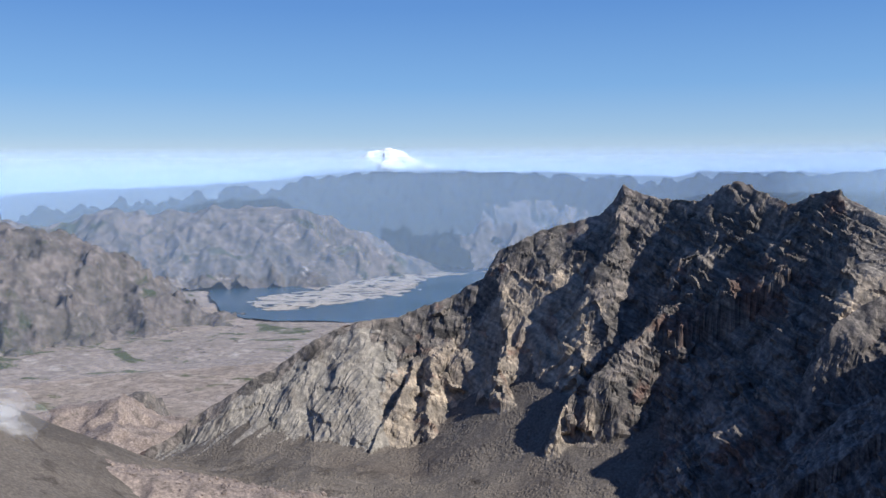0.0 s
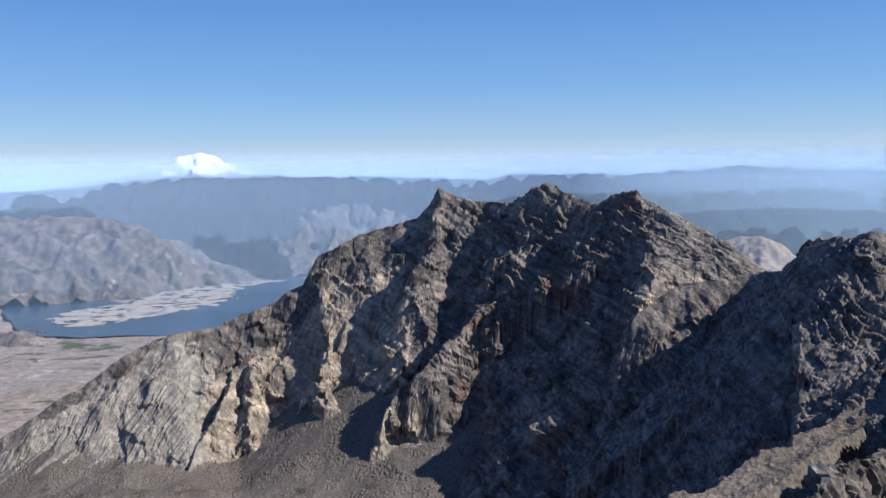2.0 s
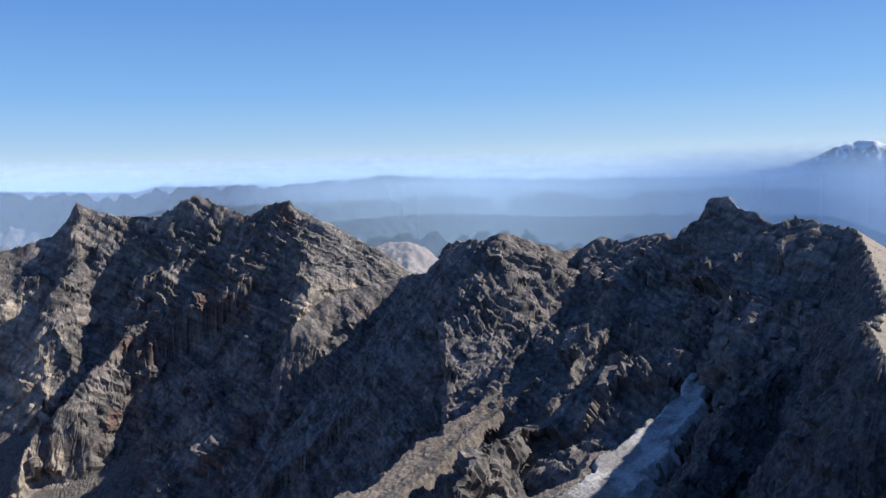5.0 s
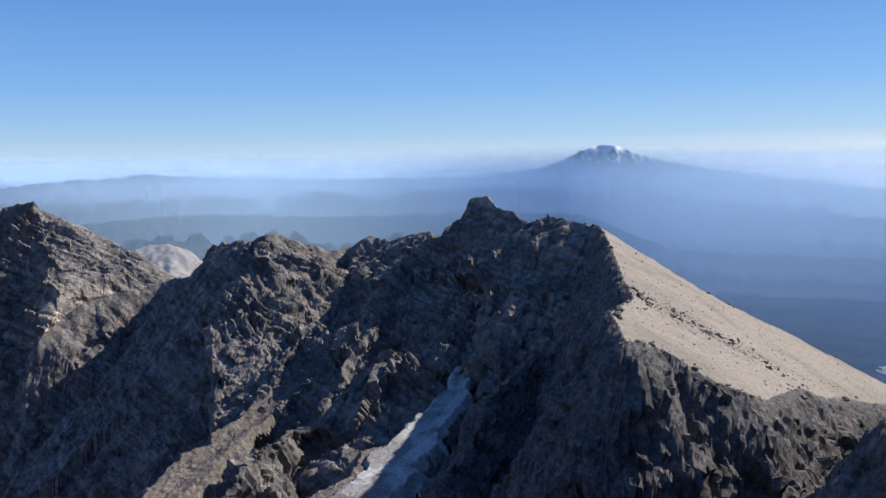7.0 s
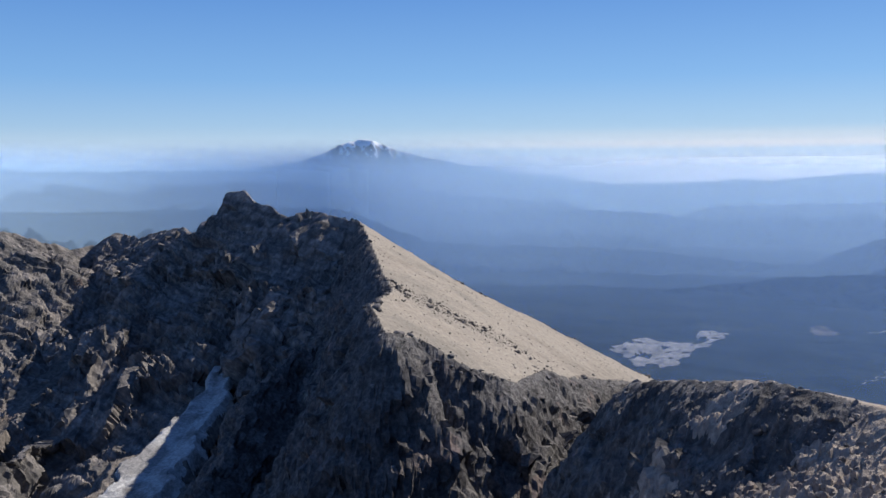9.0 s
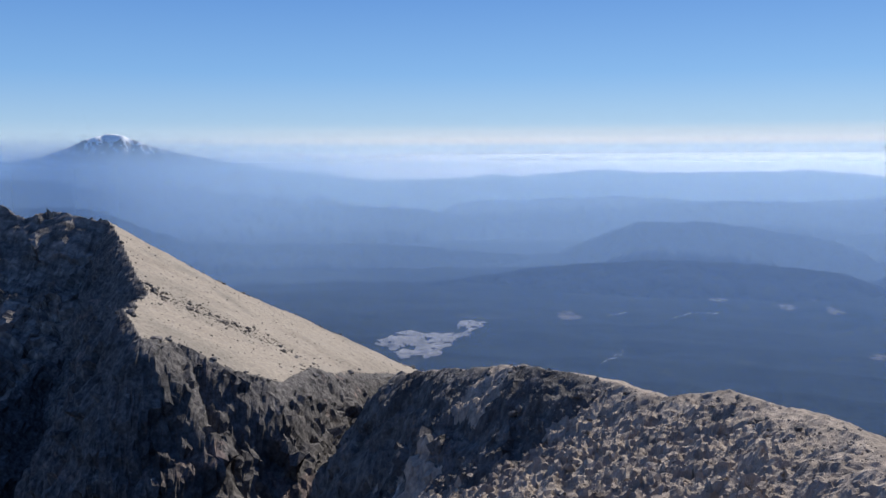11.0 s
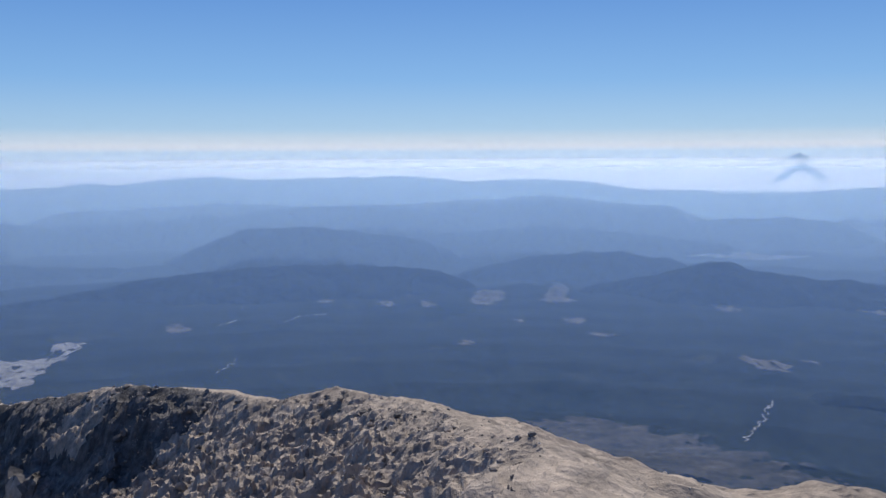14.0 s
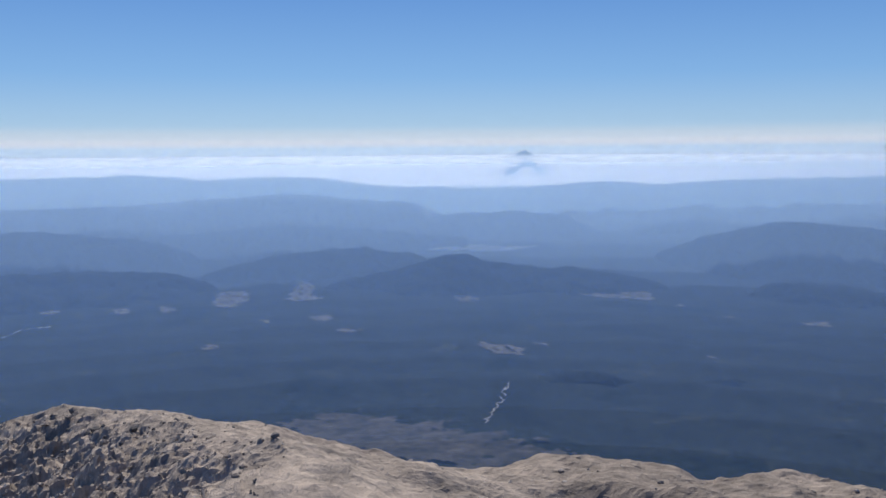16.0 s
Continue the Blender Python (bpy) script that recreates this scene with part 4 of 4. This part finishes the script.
def stream(pts, width, seed):
    left = [(x - width, y) for x, y in pts]
    right = [(x + width, y) for x, y in pts]
    flat_patch("stream", left + right[::-1], over_valley, M_GRAVEL_GLINT, "pale stream bed in dark forest", "stream", 10, 30, seed, 2.5)


for k, (pts, w) in enumerate(((STREAM_A, 4), (STREAM_B, 2.5), (STREAM_C, 5), (STREAM_D, 5))):
    stream(pts, w, 460 + 20 * k)
# ---------- far land ----------
HILL_LAKE_WEST = [
    (-1779, 2780, -155), (-1478, 2895, -192), (-1358, 2920, -199), (-1248, 2926, -235), (-1116, 2925, -297),
    (-1018, 2907, -369), (-922, 2897, -426), (-807, 2890, -487),
]
HILL_LAKE_NORTH = [
    (-2292, 3580, -211), (-1932, 3786, -232), (-1729, 3883, -260), (-1508, 3974, -191), (-1370, 4024, -215),
    (-1202, 4077, -203), (-1053, 4118, -188), (-848, 4165, -200), (-637, 4202, -214), (-450, 4227, -294),
    (-287, 4241, -380), (-177, 4247, -443),
]
HILL_LAKE_EAST = [
    (-713, 4504, -218), (-540, 4528, -250), (-365, 4545, -282), (-188, 4556, -302), (-40, 4560, -279), (80, 4559, -239),
    (198, 4556, -195), (404, 4542, -181), (579, 4523, -199), (780, 4493, -229), (1005, 4448, -269),
]
HILL_DARK_A = [
    (-1653, 4208, -242), (-1432, 4288, -213), (-1277, 4336, -183), (-1092, 4387, -158), (-956, 4418, -151),
    (-817, 4446, -162), (-734, 4461, -198),
]
HILL_DARK_B = [
    (-432, 4630, -238), (-281, 4641, -210), (-206, 4645, -181), (-100, 4649, -154), (52, 4650, -140), (142, 4648, -159),
    (293, 4641, -202), (532, 4620, -227), (767, 4586, -245),
]
RANGE_NORTH = [
    (-2704, 3845, -112), (-2130, 4190, -129), (-1786, 4348, -109), (-1405, 4485, -101), (-848, 4623, -73),
    (-552, 4668, -37), (53, 4700, -35), (656, 4654, -49), (1228, 4537, -70), (1327, 4509, -45),
    (1891, 4303, -48),
]
RANGE_EAST = [
    (1722, 4374, -64), (2300, 4099, -28), (2431, 4023, -17), (2684, 3859, -39), (3141, 3497, -58),
    (3792, 2777, -72), (3408, 3237, -62), (3683, 2920, -73), (4413, 1618, -96), (4508, 1332, -109),
]
RIDGE_EAST_FAR = [
    (1224, 4175, -152), (1487, 4089, -141), (2002, 3862, -135), (2483, 3572, -117), (2703, 3409, -130),
    (3003, 3148, -124), (3265, 2876, -156), (2802, 3328, -107), (3030, 3122, -126), (3408, 2704, -114),
    (3569, 2488, -112), (3661, 2351, -128), (3790, 2137, -187),
]
RIDGE_EAST_MID = [
    (1564, 3573, -234), (1793, 3464, -215), (2015, 3340, -195), (2225, 3203, -193), (2693, 2822, -220),
    (2901, 2607, -215), (3334, 2025, -224),
]
CLIFF_PALE = [
    (1610, 2881, -303), (1667, 2849, -272), (1758, 2793, -267), (1812, 2759, -290), (1855, 2730, -329),
]
RANGE_SOUTHEAST = [
    (4076, 2381, -124), (4299, 1949, -110), (4430, 1632, -104), (4605, 1037, -150), (4683, 598, -142),
    (4696, 477, -121), (4711, 295, -130), (4720, 20, -105), (4719, -133, -89), (4710, -316, -113),
    (4658, -764, -107), (4582, -1136, -99), (4522, -1355, -114), (4488, -1462, -133), (4398, -1715, -115),
    (4225, -2106, -129),
]
RIDGE_SE_A = [
    (3655, 2266, -267), (3814, 1987, -265), (4007, 1561, -271), (4050, 1445, -258), (4176, 1025, -264),
    (4232, 763, -281), (4266, 546, -318), (4292, 270, -362), (4300, -11, -381),
]
RIDGE_SE_B = [
    (3312, 2061, -362), (3456, 1808, -365), (3632, 1422, -399), (3793, 910, -409), (3869, 497, -441),
    (3893, 245, -461),
]
RIDGE_SE_C = [
    (3279, 1074, -562), (3374, 769, -543), (3452, 445, -508), (3494, 220, -474), (3500, 37, -449),
    (3492, -238, -430), (3460, -530, -425), (3410, -791, -441), (3355, -998, -455),
]
RIDGE_SE_D = [
    (4462, -591, -271), (4317, -1271, -232), (4209, -1592, -211), (4125, -1800, -193), (4025, -2012, -219),
]
RANGE_SOUTH = [
    (4455, -1499, -138), (4349, -1783, -126), (4156, -2197, -150), (4082, -2330, -175), (3925, -2587, -169),
    (3875, -2661, -190), (3806, -2758, -184), (3646, -2966, -181), (3404, -3241, -150), (3290, -3357, -152),
    (3193, -3450, -171), (2869, -3723, -140), (2434, -4021, -127), (1919, -4291, -111),
]
RIDGE_SOUTH_A = [
    (4271, -1139, -232), (4189, -1348, -214), (4124, -1535, -208), (4027, -1773, -198), (3955, -1929, -219),
    (3749, -2303, -241),
]
HILL_SOUTH = [
    (3051, -1612, -490), (2974, -1750, -459), (2928, -1826, -432), (2867, -1919, -401), (2830, -1974, -400),
    (2766, -2063, -428), (2686, -2166, -443), (2618, -2248, -460), (2563, -2310, -446), (2492, -2386, -466),
    (2421, -2458, -477),
]
RIDGE_SOUTH_B = [
    (3557, -1189, -483), (3472, -1419, -430), (3393, -1599, -408), (3305, -1774, -396), (3257, -1859, -413),
    (3182, -1985, -437),
]
RIDGE_SOUTH_C = [
    (3365, -2912, -356), (3134, -3160, -311), (2853, -3416, -257), (2729, -3515, -291), (2483, -3694, -260),
    (2182, -3879, -240), (1827, -4058, -237),
]
RIDGE_SOUTH_D = [
    (2638, -2941, -425), (2457, -3093, -345), (2275, -3230, -297), (2129, -3328, -300), (1933, -3445, -323),
    (1617, -3604, -304),
]
RIDGE_SOUTH_E = [
    (2002, -2687, -499), (1924, -2743, -474), (1861, -2786, -464), (1631, -2926, -494), (1433, -3028, -497),
]
MOUND_A = [
    (1561, -1219, -622), (1554, -1260, -553), (1514, -1307, -529), (1432, -1397, -507), (1365, -1463, -524),
    (1304, -1517, -566),
]
MOUND_B = [
    (1792, -770, -604), (1769, -845, -595), (1702, -973, -596), (1654, -1034, -612), (1619, -1088, -634),
]
MOUND_C = [
    (1710, -999, -560), (1685, -1078, -523), (1634, -1155, -529), (1578, -1196, -588),
]
MOUND_D = [
    (1562, -1250, -553), (1511, -1311, -506), (1441, -1387, -499), (1386, -1442, -544),
]
MOUND_E = [
    (1364, -1531, -553), (1317, -1572, -519), (1249, -1626, -515), (1190, -1670, -549),
]
RIDGE_S_F = [
    (4285, -359, -242), (4219, -833, -234), (4132, -1192, -255), (4035, -1488, -284), (3889, -1836, -334),
]
RIDGE_S_G = [
    (3941, -1132, -366), (3848, -1417, -336), (3708, -1750, -332), (3535, -2078, -364), (3362, -2348, -394),
]
RIDGE_S_H = [
    (3750, -2205, -330), (3567, -2491, -299), (3432, -2673, -283), (3253, -2889, -305),
]
RIDGE_S_I = [
    (3943, -246, -313), (3912, -548, -310), (3881, -738, -326), (3797, -1090, -382),
]
RIDGE_S_J = [
    (2204, -1961, -565), (2075, -2098, -527), (1871, -2281, -532), (1663, -2437, -543), (1432, -2579, -549),
]
RIDGE_S_K = [
    (4114, -548, -411), (4044, -933, -363), (3943, -1295, -371), (3819, -1625, -328), (3709, -1862, -337),
]
RIDGE_S_L = [
    (4415, 565, -249), (4442, 279, -244), (4448, -155, -222), (4412, -584, -239),
]
SNOW_PEAK_NORTH = [
    (-1102, 4683, -96), (-867, 4732, -56), (-687, 4761, -27), (-503, 4784, -1), (-441, 4790, 51),
    (-395, 4794, 75), (-286, 4802, 96), (-225, 4805, 77), (-163, 4808, 37), (-70, 4810, -1), (86, 4810, -27),
    (303, 4801, -60), (550, 4779, -98),
]
SNOW_PEAK_EAST = [
    (3733, 3034, -77), (3824, 2918, -61), (3999, 2673, -21), (4066, 2571, 21), (4115, 2492, 66),
    (4178, 2385, 99), (4215, 2318, 87), (4266, 2223, 40), (4349, 2057, -8), (4437, 1858, -50), (4548, 1568, -98),
]
FAR_PEAK_SOUTH = [
    (3925, -3017, -33), (3896, -3054, -18), (3866, -3092, 10), (3847, -3116, 20), (3816, -3153, -6),
    (3786, -3190, -32),
]


LAND = {}


def hill(name, pts, material, label, slope=0.45, rough=18.0, size=160.0, seed=0, category="hill", base=VALLEY, step=0.12, crest_rough=0.12, round_top=40.0):
    if name == "ridge":   # both ends run out into the valley
        ends = [tuple(Vector(p) + (Vector(p) - Vector(q)).normalized() * 300 - Vector((0, 0, 120))) for p, q in ((pts[0], pts[1]), (pts[-1], pts[-2]))]
        pts = [ends[0], *pts, ends[1]]
    az = np.degrees(np.arctan2([p[0] for p in pts], [p[1] for p in pts]))
    rr = np.hypot([p[0] for p in pts], [p[1] for p in pts])
    reach = (max(p[2] for p in pts) - base) / slope
    pad = math.degrees(reach / rr.mean())
    dr = max(6.0, reach / 60)

    def height(x, y):
        wx, wy = x + size * 0.12 * fbm(x / size * 2, y / size * 2, 3, seed + 5), y + size * 0.12 * fbm(x / size * 2, y / size * 2, 3, seed + 8)
        d, z, s, side = crest_field(wx, wy, pts)
        grow = np.clip(d / (size * 0.5), crest_rough, 1)
        return z - slope * d * d / (d + round_top) + grow * rough * (ridged(wx / size, wy / size, 6, seed, 0.55) - 0.55) * 2
    ob = sheet(name, np.arange(az.min() - pad, az.max() + pad, step), np.arange(rr.min() - reach, rr.max() + min(reach, 120), dr), height, material,
               keep=lambda x, y, z: z > base - 12)
    LAND[name] = height
    return tagged(ob, label, category)


GREY = "grey-brown hill of the old blast zone beside the lake"
WOODED = "dark forested hill in blue haze"
RIDGE = "long forested ridge fading into blue haze"
RANGE = "low mountain range on the hazy horizon"
far = [("hill", HILL_LAKE_WEST, M_BLAST, 0.5, 56, GREY), ("hill", HILL_LAKE_NORTH, M_BLAST, 0.7, 42, GREY), ("hill", HILL_LAKE_EAST, M_BLAST, 1.0, 40, GREY),
       ("hill", HILL_DARK_A, M_FOREST, 0.9, 14, WOODED), ("hill", HILL_DARK_B, M_FOREST, 0.9, 14, WOODED),
       ("mountain_range", RANGE_NORTH, M_FOREST, 1.2, 14, RANGE), ("mountain_range", RANGE_EAST, M_FOREST, 0.85, 15, RANGE),
       ("ridge", RIDGE_EAST_FAR, M_FOREST, 0.85, 15, RIDGE), ("ridge", RIDGE_EAST_MID, M_FOREST, 0.85, 15, RIDGE),
       ("cliff", CLIFF_PALE, M_PLAIN, 1.2, 34, "pale bare rock cliff showing through haze"),
       ("mountain_range", RANGE_SOUTHEAST, M_FOREST, 0.85, 15, RANGE), ("ridge", RIDGE_SE_A, M_FOREST, 0.85, 15, RIDGE), ("ridge", RIDGE_SE_B, M_FOREST, 0.85, 15, RIDGE),
       ("ridge", RIDGE_SE_C, M_FOREST, 0.4, 13, RIDGE), ("ridge", RIDGE_SE_D, M_FOREST, 0.85, 15, RIDGE), ("mountain_range", RANGE_SOUTH, M_FOREST, 0.85, 15, RANGE),
       ("ridge", RIDGE_SOUTH_A, M_FOREST, 0.85, 15, RIDGE), ("hill", HILL_SOUTH, M_FOREST, 0.4, 13, WOODED), ("ridge", RIDGE_SOUTH_B, M_FOREST, 0.85, 15, RIDGE),
       ("ridge", RIDGE_SOUTH_C, M_FOREST, 0.85, 15, RIDGE), ("ridge", RIDGE_SOUTH_D, M_FOREST, 0.85, 15, RIDGE), ("ridge", RIDGE_SOUTH_E, M_FOREST, 0.4, 13, RIDGE),
       ("mound", MOUND_A, M_FOREST, 0.5, 6, "low forested mound near the mountain foot"), ("mound", MOUND_B, M_FOREST, 0.5, 6, "low scrubby mound near the mountain foot"),
       ("mound", MOUND_C, M_FOREST, 0.5, 6, "low forested mound near the mountain foot"), ("mound", MOUND_D, M_FOREST, 0.5, 6, "low forested mound near the mountain foot"), ("mound", MOUND_E, M_FOREST, 0.5, 6, "low forested mound near the mountain foot"),
       *[("ridge", p, M_FOREST, 0.85, 15, RIDGE) for p in (RIDGE_S_F, RIDGE_S_G, RIDGE_S_H, RIDGE_S_I, RIDGE_S_J, RIDGE_S_K, RIDGE_S_L)],
       ("snow_peak", SNOW_PEAK_NORTH, M_SNOW, 1.6, 14, "snow-covered volcano above the haze"), ("snow_peak", SNOW_PEAK_EAST, M_SNOW, 1.4, 10, "snow-streaked volcano above the haze"),
       ("mountain_peak", FAR_PEAK_SOUTH, M_PEAK, 4.0, 2, "tiny far volcano above a haze band")]
for i, (nm, pts, m, sl, rg, lab) in enumerate(far):
    made = hill(nm, pts, m, lab, slope=sl, rough=rg, size=(150 if rg < 16 else 190) if rg > 5 else 40, seed=200 + 10 * i, category="mountain" if "peak" in nm else "hill", base=(min(p[2] for p in pts) - 2 if nm == "mountain_peak" else -130) if "peak" in nm else VALLEY, crest_rough=0.15 if "peak" in nm else 0.5, round_top=4.0 if "peak" in nm else 40.0)
    if pts is SNOW_PEAK_EAST:
        land_cover(made, lambda x, y, z: np.where((z + 40 * fbm(x / 40, y / 40, 4, 620) > 56) | ((fbm(x / 26, y / 26, 4, 640) > 0.22) & (z > -6)), 0, 1), [M_PEAK])
    if pts is SNOW_PEAK_NORTH:
        land_cover(made, lambda x, y, z: ((fbm(x / 22, z / 40, 4, 660) > 0.22 + (z + 10) / 160) | (z < -22)).astype(int), [M_PEAK])
hill("lava_dome", DOME, M_DOME, "pinkish-grey rubble lava dome on the crater floor", slope=0.5, rough=5, size=40, seed=500, base=-330)
hill("knoll", KNOLL_A, M_DOME, "pale eroded knoll on the pumice plain", slope=0.5, rough=8, size=60, seed=510, base=-500)
hill("knoll", KNOLL_B, M_ROCK_DARK, "dark rocky knoll on the pumice plain", slope=0.7, rough=8, size=60, seed=520, base=-500)
hill("knoll", KNOLL_C, M_DOME, "pale eroded knoll on the pumice plain", slope=0.5, rough=8, size=60, seed=530, base=-500)


rx, ry, rng = strewn(-32, -8, 560, 800, 5000, 31)
rz = LAND["lava_dome"](rx, ry)
pick = rz > ground_at(rx, ry)
scatter("dome_rubble", rx[pick], ry[pick], rz[pick], np.minimum(rng.pareto(2.5, pick.sum()) * 0.8 + 0.6, 6), M_DOME, "pinkish-grey rubble on the lava dome", 32)

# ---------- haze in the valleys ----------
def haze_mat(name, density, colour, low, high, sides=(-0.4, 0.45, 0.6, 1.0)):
    """A tinted see-through sheet that stands in for haze and the daylight it scatters. It thins out upwards from low to
    high, and from the smoky south to the clearer north.
    """
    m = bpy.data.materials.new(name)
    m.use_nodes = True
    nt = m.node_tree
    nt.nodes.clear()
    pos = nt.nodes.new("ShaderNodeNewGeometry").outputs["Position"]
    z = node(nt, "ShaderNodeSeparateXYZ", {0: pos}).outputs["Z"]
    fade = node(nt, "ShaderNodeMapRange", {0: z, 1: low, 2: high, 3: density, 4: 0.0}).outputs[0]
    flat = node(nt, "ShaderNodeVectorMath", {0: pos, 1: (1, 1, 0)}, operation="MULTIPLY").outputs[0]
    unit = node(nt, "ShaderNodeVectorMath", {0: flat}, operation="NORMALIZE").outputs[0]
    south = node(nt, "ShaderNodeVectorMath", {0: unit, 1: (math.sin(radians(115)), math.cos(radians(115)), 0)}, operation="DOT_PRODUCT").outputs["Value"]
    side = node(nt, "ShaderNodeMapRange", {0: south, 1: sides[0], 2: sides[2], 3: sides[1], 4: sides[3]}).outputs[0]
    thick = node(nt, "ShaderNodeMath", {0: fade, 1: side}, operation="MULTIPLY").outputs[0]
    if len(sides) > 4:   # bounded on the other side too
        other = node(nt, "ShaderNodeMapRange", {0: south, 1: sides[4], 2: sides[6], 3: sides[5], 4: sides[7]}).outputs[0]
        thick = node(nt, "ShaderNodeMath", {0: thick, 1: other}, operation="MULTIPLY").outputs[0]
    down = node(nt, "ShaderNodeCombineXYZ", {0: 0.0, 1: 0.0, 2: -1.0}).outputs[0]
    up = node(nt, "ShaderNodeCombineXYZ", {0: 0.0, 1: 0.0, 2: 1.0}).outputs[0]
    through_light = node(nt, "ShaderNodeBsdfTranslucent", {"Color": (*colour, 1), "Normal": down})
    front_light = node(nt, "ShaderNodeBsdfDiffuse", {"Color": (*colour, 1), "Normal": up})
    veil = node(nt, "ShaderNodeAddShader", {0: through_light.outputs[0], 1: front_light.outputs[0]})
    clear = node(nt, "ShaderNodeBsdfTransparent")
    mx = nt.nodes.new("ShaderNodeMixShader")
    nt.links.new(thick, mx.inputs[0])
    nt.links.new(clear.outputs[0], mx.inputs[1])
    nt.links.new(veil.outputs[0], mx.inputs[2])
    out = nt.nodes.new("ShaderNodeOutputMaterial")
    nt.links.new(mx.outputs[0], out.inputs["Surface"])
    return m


# stacked sheets imitate the haze of distance; their tints pale further out
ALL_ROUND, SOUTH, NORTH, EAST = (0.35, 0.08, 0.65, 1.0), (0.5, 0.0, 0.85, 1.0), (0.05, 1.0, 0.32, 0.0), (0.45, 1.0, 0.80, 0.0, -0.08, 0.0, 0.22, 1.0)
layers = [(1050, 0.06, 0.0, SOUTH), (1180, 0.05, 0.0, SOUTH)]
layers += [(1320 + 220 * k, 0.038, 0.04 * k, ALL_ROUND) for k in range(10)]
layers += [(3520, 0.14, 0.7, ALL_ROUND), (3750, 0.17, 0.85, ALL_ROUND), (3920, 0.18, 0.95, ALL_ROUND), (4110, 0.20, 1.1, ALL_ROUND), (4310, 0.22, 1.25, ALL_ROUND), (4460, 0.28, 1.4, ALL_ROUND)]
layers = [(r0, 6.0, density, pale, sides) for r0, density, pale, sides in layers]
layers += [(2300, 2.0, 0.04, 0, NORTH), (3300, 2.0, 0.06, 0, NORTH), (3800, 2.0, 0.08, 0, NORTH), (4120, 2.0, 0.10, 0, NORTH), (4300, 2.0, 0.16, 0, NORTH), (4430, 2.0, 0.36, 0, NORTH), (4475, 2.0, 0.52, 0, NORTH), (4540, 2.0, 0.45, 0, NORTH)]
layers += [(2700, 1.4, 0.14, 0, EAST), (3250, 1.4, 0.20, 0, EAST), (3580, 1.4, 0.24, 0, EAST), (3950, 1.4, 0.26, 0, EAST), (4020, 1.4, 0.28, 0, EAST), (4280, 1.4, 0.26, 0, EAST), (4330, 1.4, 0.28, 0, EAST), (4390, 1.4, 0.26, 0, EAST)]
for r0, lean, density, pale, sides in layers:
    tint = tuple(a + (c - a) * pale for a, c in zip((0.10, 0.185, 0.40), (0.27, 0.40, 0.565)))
    if sides is NORTH or sides is EAST:   # bluer, and much lighter to make up for the dim light on these sheets
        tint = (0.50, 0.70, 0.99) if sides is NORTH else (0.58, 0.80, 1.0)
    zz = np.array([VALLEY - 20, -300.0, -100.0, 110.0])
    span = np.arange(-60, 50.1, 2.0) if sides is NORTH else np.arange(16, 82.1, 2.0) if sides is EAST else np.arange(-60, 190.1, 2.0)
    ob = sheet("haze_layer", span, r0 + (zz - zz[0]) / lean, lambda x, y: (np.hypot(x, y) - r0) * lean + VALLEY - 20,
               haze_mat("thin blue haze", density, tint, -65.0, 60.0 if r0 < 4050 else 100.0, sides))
    tagged(ob, "thin blue haze in the valley, drawn as a tinted sheet", "haze", kind="stuff")

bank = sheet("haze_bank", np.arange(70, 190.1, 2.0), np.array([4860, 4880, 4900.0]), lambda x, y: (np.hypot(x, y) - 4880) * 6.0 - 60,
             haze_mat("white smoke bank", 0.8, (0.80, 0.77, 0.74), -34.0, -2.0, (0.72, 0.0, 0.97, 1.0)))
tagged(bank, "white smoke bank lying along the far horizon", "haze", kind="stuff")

# ---------- steam from a vent on the dome ----------
M_STEAM = haze_mat("thin white steam", 0.045, (0.85, 0.86, 0.88), 500.0, 600.0, (-1.0, 1.0, 1.0, 1.0))
rng = np.random.default_rng(77)
vs, fs, base = [], [], 0
for k in range(26):
    co, fa = FINE_SHAPES[k % len(FINE_SHAPES)]
    rise = rng.uniform(0, 1) ** 1.3
    size = (10 + 26 * rise) * rng.uniform(0.7, 1.2)
    p = co * (size * 1.3, size, size) + (PLUME[0][0] - 16 * rise + rng.normal(0, 5 + 6 * rise), PLUME[0][1] + rng.normal(0, 6), PLUME[0][2] + 2 + 42 * rise)
    vs.append(p)
    fs.append(fa + base)
    base += len(co)
tagged(mesh_object("steam_plume", np.concatenate(vs), np.concatenate(fs), M_STEAM), "thin white steam drifting from a volcanic vent", "steam", kind="stuff")
